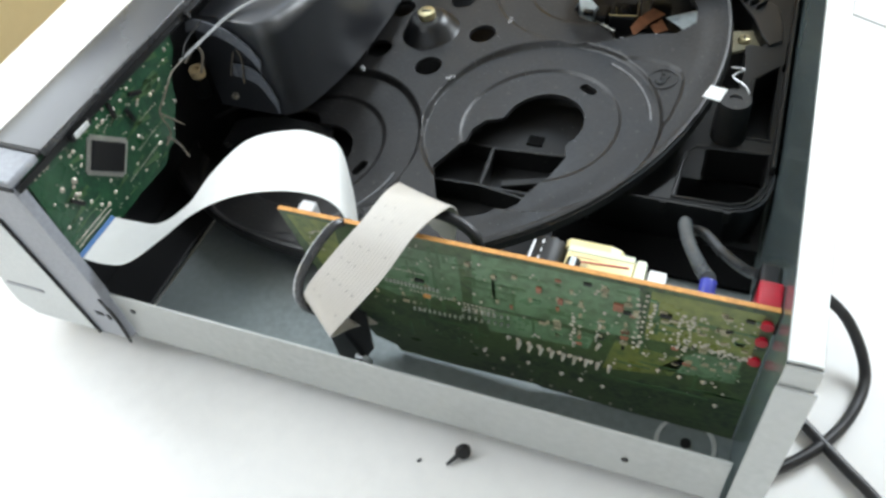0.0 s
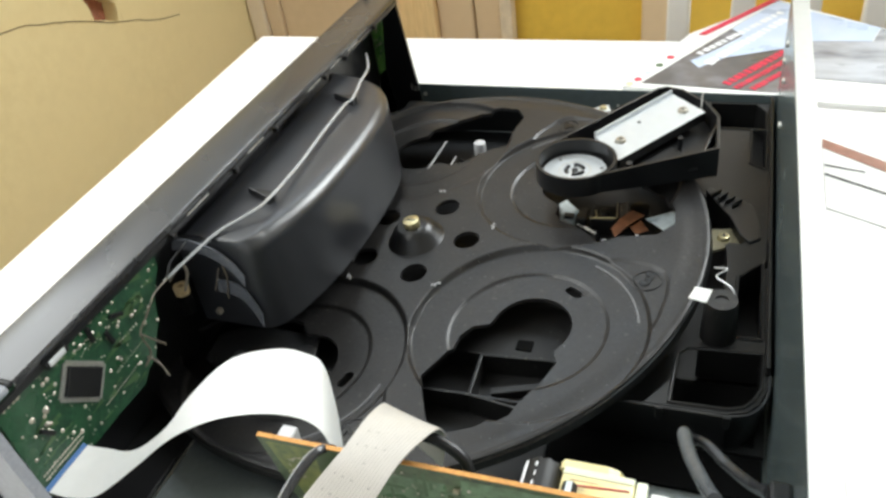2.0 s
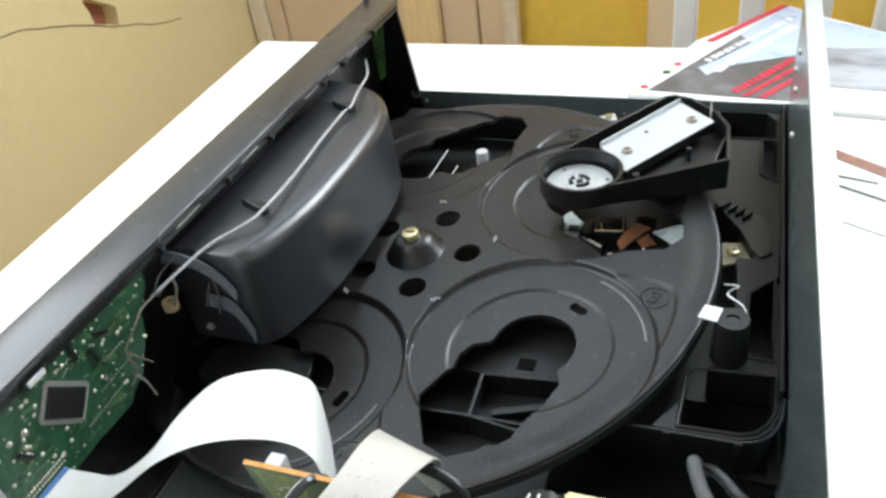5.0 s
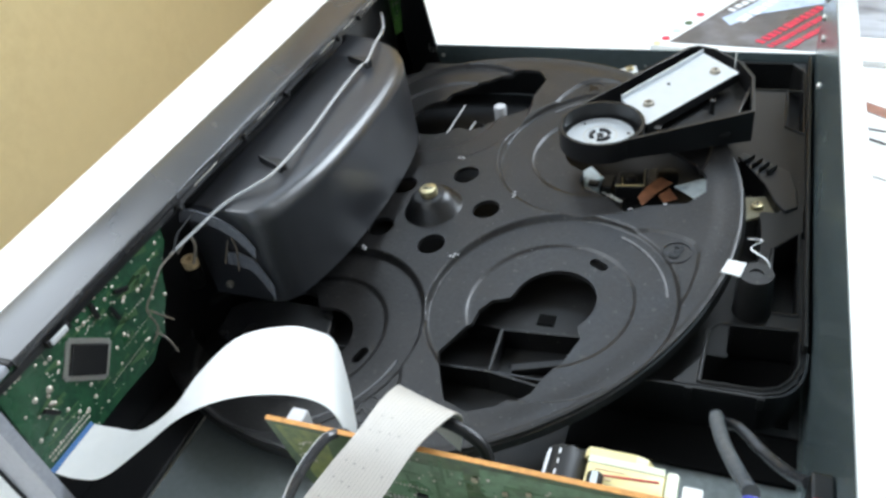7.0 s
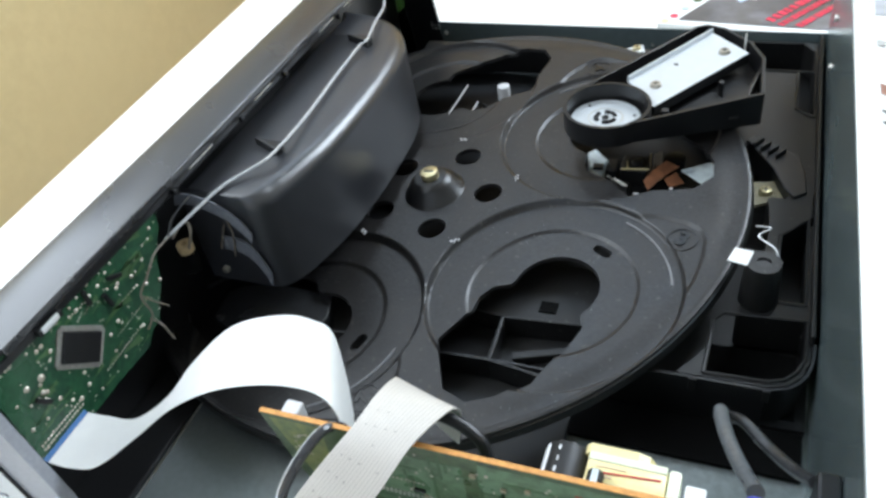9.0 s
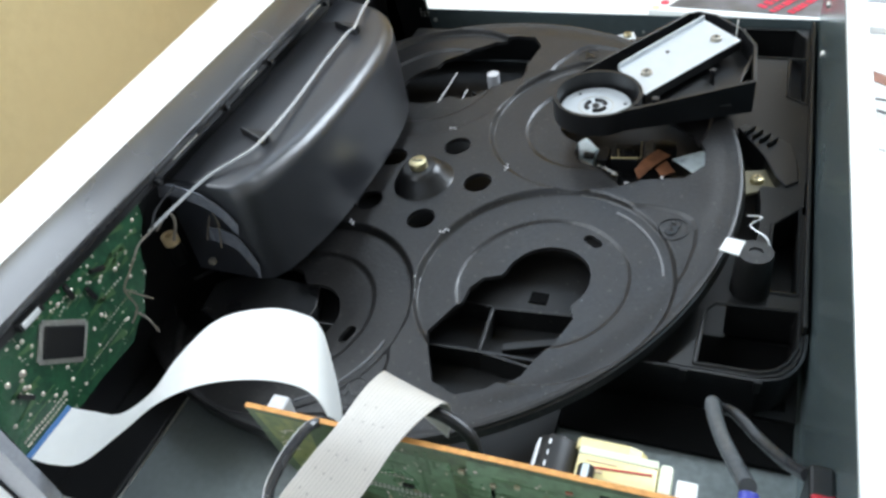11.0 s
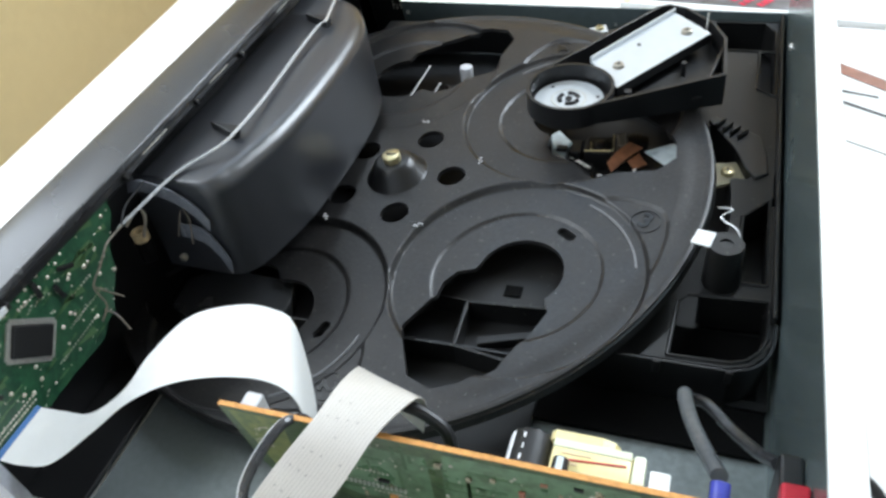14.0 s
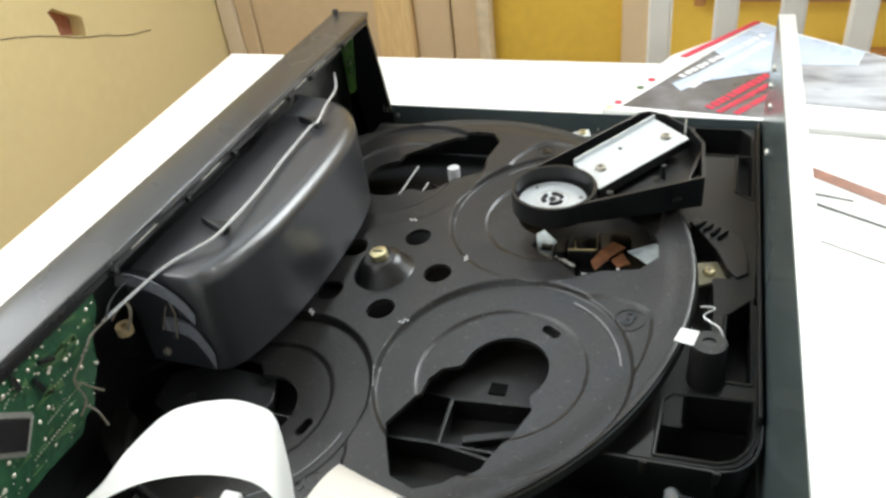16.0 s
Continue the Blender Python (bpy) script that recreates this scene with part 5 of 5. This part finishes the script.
# ---- clamp arm over the far seat ----
arm = thing("disc_clamp_arm", "black plastic disc clamp arm with a zinc plate", "clamp arm")
CX, CY, ZB, ZRIM = 0.0885, 0.0450, 0.0605, 0.0790
shape = [(0.0700, 0.0590), (0.1245, 0.1375), (0.1300, 0.1400), (0.1400, 0.1365), (0.1560, 0.1200), (0.1637, 0.1030), (0.1655, 0.0655), (0.1080, 0.0330), (0.0885, 0.0230), (0.0700, 0.0330)]
part("floor", prism([(0.0750, 0.060)] + shape[1:7] + [(0.118, 0.040), (0.104, 0.034)], 0.0645, 0.0668), M_BLACK, arm)
part("ring", tube_ring(CX, CY, 0.0672, ZRIM, 0.0215, 0.0233, 56), M_BLACK, arm, smooth=True)


def wall(a, b, z0=ZB, z1=ZRIM, t=0.0009):
    L = math.hypot(b[0] - a[0], b[1] - a[1])
    part("side_wall", box(-t, L + t, -t, t, z0, z1, 0.0003), M_BLACK, arm, m=pose(a[0], a[1], 0, 0, 0, math.degrees(math.atan2(b[1] - a[1], b[0] - a[0]))))


for a, b in zip(shape[:6], shape[1:7]):
    wall(a, b, 0.0645 if a == shape[0] else ZB)
ax, ay, bx, by = 0.1655, 0.0655, 0.1040, 0.0292
L = math.hypot(bx - ax, by - ay)
part("front_wall", prism([(0, ZB), (L * 0.55, 0.0640), (L, 0.0672), (L, ZRIM), (0, ZRIM)], -0.0009, 0.0009, m=pose(ax, ay, 0, 0, 0, math.degrees(math.atan2(by - ay, bx - ax))) @ XZY), M_BLACK, arm)
wall((0.1565, 0.0625), (0.1637, 0.103), 0.0645, 0.0745)
zp = part("zinc_plate", prism([(0.0945, 0.0745), (0.1335, 0.1345), (0.1556, 0.1112), (0.1125, 0.0490)], 0.0755, 0.0770), M_ZINC, arm, "bright zinc plate")
part("plate_fold", strip([(0.0945, 0.0745, 0.0795), (0.1335, 0.1345, 0.0795)], [(0.0945, 0.0745, 0.0755), (0.1335, 0.1345, 0.0755)], 0.001, 2), M_ZINC, zp)
part("plate_fold", strip([(0.1125, 0.0490, 0.0768), (0.1556, 0.1112, 0.0768)], [(0.1125, 0.0490, 0.0715), (0.1556, 0.1112, 0.0715)], 0.001, 2), M_CHIP, zp)
screw("plate_screw", pose(0.1103, 0.0700, 0.0771), 0.0032, M_SOLDER, zp)
screw("plate_screw", pose(0.1425, 0.1107, 0.0771), 0.0032, M_SOLDER, zp)
part("plate_hole", cyl(0.1180, 0.0945, 0.0770, 0.0772, 0.0012, n=14), M_CHIP, zp)
part("stud", cyl(0.1185, 0.0475, 0.066, 0.0765, 0.002, n=14), M_CHIP, arm)
part("stud", cyl(0.1530, 0.1180, 0.066, 0.0855, 0.0006, n=10), M_PINS, arm)
part("stud", cyl(0.1440, 0.0790, 0.066, 0.0765, 0.0015, n=14), M_CHIP, arm)
part("quadrant", prism([(0.112, 0.043)] + [(0.112 + 0.046 * math.cos(radians(a)), 0.043 + 0.046 * math.sin(radians(a))) for a in range(18, 60, 6)], 0.0670, 0.0695, 0.0004), M_TRAY, arm)
clamp = part("clamp_disc", cyl(CX - 0.001, CY + 0.001, 0.0640, 0.0700, 0.0186, n=56, bevel=0.0006), M_ZINC, arm, "bright zinc clamp disc", True)
part("disc_ring", tube_ring(CX - 0.001, CY + 0.001, 0.0701, 0.0704, 0.0088, 0.0094, 40), M_PINS, clamp)
for a in (20, 140, 260):
    arc = [(CX - 0.001 + 0.0052 * math.cos(radians(a + b)), CY + 0.001 + 0.0052 * math.sin(radians(a + b)), 0.0702) for b in (0, 30, 60, 85)]
    part("disc_slot", tube(arc, 0.0013, 6, 4), M_CHIP, clamp)
part("disc_pin", cyl(CX - 0.001, CY + 0.001, 0.07, 0.0706, 0.002, n=16), M_CHIP, clamp)
for a in (15, 135, 255):
    part("disc_hole", cyl(CX - 0.001 + 0.0155 * math.cos(radians(a)), CY + 0.001 + 0.0155 * math.sin(radians(a)), 0.0700, 0.0702, 0.0009, n=12), M_CHIP, clamp)

# ---- laser pick-up seen through the seat under the arm ----
pick = thing("laser_pickup", "laser pick-up unit with amber flex film", "laser pickup")
part("sled", prism([(0.070, 0.038), (0.105, 0.010), (0.150, 0.018), (0.156, 0.055), (0.100, 0.068)], 0.017, 0.029, 0.0008), M_CHIP, pick)
bracket = part("bright_bracket", prism([(0.0758, 0.0525), (0.0797, 0.0578), (0.0891, 0.0473), (0.0865, 0.0401), (0.0796, 0.0391)], 0.029, 0.0412, 0.0012), M_BLUEGREY, pick, "pale blue-grey bracket")
part("bracket_notch", box(0.0815, 0.0875, 0.0385, 0.0425, 0.0395, 0.0418, 0.0004), M_CHIP, bracket)
part("lens_housing", box(0.0965, 0.1115, 0.0405, 0.0560, 0.029, 0.0402, 0.001), M_CHIP, pick)
part("lens_frame", tube([(0.0970, 0.0392, 0.0415), (0.1100, 0.0410, 0.0415), (0.1127, 0.0422, 0.0415), (0.1118, 0.0500, 0.0415), (0.1112, 0.0561, 0.0415)], 0.00045, 6, 3), M_BRASS, pick)
part("lens_frame", tube([(0.1010, 0.0400, 0.0410), (0.0995, 0.0480, 0.0410)], 0.0004, 6, 2), M_BRASS, pick)
part("lens", cyl(0.1050, 0.0480, 0.0402, 0.0420, 0.0030, n=20, bevel=0.0008), M_BLACK, pick, smooth=True)
part("cream_clip", prism([(0.1127, 0.0563), (0.1170, 0.0598), (0.1188, 0.0470), (0.1150, 0.0455)], 0.030, 0.0418, 0.0008), M_WIRE, pick)
part("flex_film", strip([(0.1107, 0.0327, 0.0395), (0.1150, 0.0400, 0.0425), (0.1206, 0.0500, 0.0420)], [(0.1141, 0.0263, 0.0385), (0.1215, 0.0355, 0.0420), (0.1282, 0.0461, 0.0415)], 0.0004), M_COPPER, pick, "amber flexible circuit film")
part("flex_tail", strip([(0.1215, 0.0350, 0.0400), (0.1255, 0.0300, 0.0390)], [(0.1265, 0.0430, 0.0400), (0.1320, 0.0350, 0.0390)], 0.0004, 3), M_COPPER, pick)
part("clear_film", strip([(0.1294, 0.0419, 0.0420), (0.1350, 0.0365, 0.0428), (0.1436, 0.0297, 0.0420)], [(0.1430, 0.0504, 0.0425), (0.1470, 0.0495, 0.0432), (0.1510, 0.0470, 0.0425)], 0.0005), M_BLUEGREY, pick, "pale translucent film")
part("white_bit", box(0.1075, 0.1105, 0.0185, 0.0200, 0.029, 0.0415, 0.0005), M_GREYPIN, pick)
part("white_bit", box(0.1255, 0.1272, 0.0240, 0.0275, 0.029, 0.0415, 0.0005), M_GREYPIN, pick)
part("motor_can", cyl(0.135, 0.030, 0.029, 0.036, 0.007, n=24, bevel=0.001), M_CHIP, pick, smooth=True)
part("gear", cyl(0.124, 0.060, 0.029, 0.038, 0.006, n=28, bevel=0.0006), M_TRAY, pick, smooth=True)
part("bright_rod", tube([(0.0810, 0.0360, 0.0405), (0.0905, 0.0290, 0.0405)], 0.0007, 8, 2), M_PINS, pick)
part("bright_rod", tube([(0.0950, 0.0320, 0.0400), (0.1030, 0.0265, 0.0400)], 0.0006, 8, 2), M_PINS, pick)
part("dark_block", box(0.092, 0.104, 0.022, 0.033, 0.029, 0.0385, 0.001), M_BLACK, pick)
part("dark_block", box(0.088, 0.095, 0.040, 0.052, 0.029, 0.0395, 0.001), M_CHIP, pick)
for k in range(4):
    part("spring", tube([(0.0905 + 0.003 * k, 0.034 - 0.0022 * k, 0.0395), (0.092 + 0.003 * k, 0.0318 - 0.0022 * k, 0.0412), (0.0932 + 0.003 * k, 0.033 - 0.0022 * k, 0.0392)], 0.0004, 6, 4), M_PINS, pick)

# ---- on the table ----
def flat_sheet(name, pts, z0, z1, material, label, category):
    return tagged(part(name, prism(pts, z0, z1), material), label, category)


mag = thing("magazine", "glossy printed magazine with a dark cover on the table", "magazine")
part("page_block", prism([(0.0805, 0.290), (0.318, 0.265), (0.350, 0.378), (0.2349, 0.466), (0.207, 0.492), (0.128, 0.405)], 0.0002, 0.0045), M_PAPER, mag)
part("cover", prism([(0.096, 0.2965), (0.214, 0.2845), (0.222, 0.472), (0.206, 0.488)], 0.0046, 0.0052), M_MAG, mag)
part("blue_panel", prism([(0.133, 0.342), (0.141, 0.328), (0.162, 0.350), (0.219, 0.375), (0.2225, 0.471), (0.206, 0.487), (0.165, 0.415), (0.175, 0.398), (0.150, 0.362)], 0.0053, 0.0055), M_MAGBLUE, mag)
part("photo", prism([(0.224, 0.315), (0.314, 0.302), (0.326, 0.393), (0.2919, 0.4190), (0.2830, 0.3895), (0.226, 0.3875)], 0.0046, 0.0052), M_PRINTGREY, mag)
part("photo", prism([(0.226, 0.3885), (0.2822, 0.3905), (0.2915, 0.4205), (0.2395, 0.4560), (0.228, 0.464)], 0.0046, 0.0052), M_MAGBLUE, mag, "pale blue printed sky")


def bars(name, ax, ay, bx, by, h, count, material, seed, z=0.0056):
    """A line of unreadable print, as bars."""
    r = random.Random(seed)
    ang = math.degrees(math.atan2(by - ay, bx - ax))
    L = math.hypot(bx - ax, by - ay)
    bm = bmesh.new()
    x = 0.0
    while x < L - 0.004:
        w = L / count * r.uniform(0.55, 0.85)
        box(x, x + w, -h / 2 * r.uniform(0.8, 1), h / 2, 0, 0.0002, bm=bm)
        x += L / count
    tagged(part(name, bm, material, mag, m=pose(ax, ay, z, 0, 0, ang)), kind="stuff")


bars("unreadable_print", 0.139, 0.356, 0.210, 0.458, 0.007, 15, M_WHITEINK, 1)
bars("unreadable_print", 0.148, 0.336, 0.213, 0.440, 0.009, 14, M_WHITEINK, 2)
bars("unreadable_print", 0.165, 0.297, 0.212, 0.366, 0.008, 12, M_PRINTRED, 3)
bars("unreadable_print", 0.173, 0.290, 0.212, 0.346, 0.006, 14, M_PRINTRED, 4)
bars("unreadable_print", 0.186, 0.289, 0.213, 0.327, 0.006, 9, M_PRINTRED, 5)
for k, (x, y, mt) in enumerate(((0.092, 0.303, M_PRINTRED), (0.099, 0.318, M_MAGBLUE), (0.107, 0.333, M_TRACE), (0.115, 0.350, M_PRINTRED), (0.086, 0.294, M_YELLOW))):
    part("printed_dot", cyl(x, y, 0.0046, 0.0049, 0.0035, n=16), mt, mag)
part("red_spine", prism([(0.136, 0.402), (0.142, 0.401), (0.206, 0.490), (0.200, 0.492)], 0.0046, 0.0056), M_PRINTRED, mag)
sheet2 = thing("leaflet", "white leaflet with a brown picture strip on the table", "leaflet")
part("paper", prism([(0.236, 0.130), (0.37, 0.06), (0.40, 0.12), (0.2368, 0.2215)], 0.0002, 0.0007), M_PAPER, sheet2)
part("picture_strip", prism([(0.2362, 0.2077), (0.302, 0.159), (0.304, 0.172), (0.2368, 0.2205)], 0.0008, 0.0011), M_PRINTBROWN, sheet2)
part("dark_edge", prism([(0.2364, 0.1705), (0.302, 0.1340), (0.302, 0.1360), (0.2364, 0.1730)], 0.0008, 0.0011), M_CHIP, sheet2)
part("dark_edge", prism([(0.2369, 0.1826), (0.262, 0.1762), (0.262, 0.1776), (0.2369, 0.1846)], 0.0008, 0.0011), M_CHIP, sheet2)
tagged(part("mains_cable", tube([(0.2085, -0.1300, 0.036), (0.220, -0.1270, 0.034), (0.238, -0.1285, 0.020), (0.2495, -0.144, 0.0060), (0.245, -0.166, 0.0035), (0.232, -0.186, 0.0035), (0.214, -0.202, 0.0035), (0.196, -0.21, 0.0035)], 0.0024, 14), M_CABLE), "black cable curving out of the rear panel", "cable")
tagged(part("mains_cable", tube([(0.2115, -0.160, 0.0035), (0.226, -0.173, 0.0035), (0.242, -0.1875, 0.0035), (0.262, -0.208, 0.0035), (0.29, -0.26, 0.0035)], 0.0024, 14), M_CABLE), "black cable lying on the table behind the case", "cable")
part("socket", cyl(0, 0, 0, 0.006, 0.007, n=24), M_BLACK, case, m=pose(0.2106, -0.1365, 0.05, 0, 90, 0))
ts = thing("loose_screw", "small black screw lying on the table", "screw")
part("head", cyl(0, 0, 0, 0.0022, 0.0036, 0.0028, 18), M_CHIP, ts, m=pose(0.0960, -0.2285, 0.0036, 60, 0, 40))
part("shank", cyl(0, 0, 0, 0.008, 0.0014, 0.0006, 10), M_CHIP, ts, m=pose(0.0955, -0.2292, 0.0030, 98, 0, -35))
part("loose_chip", box(0.0, 0.002, -0.0005, 0.0005, 0, 0.0005), M_CHIP, ts, m=pose(0.078, -0.2375, 0, 0, 0, 50))
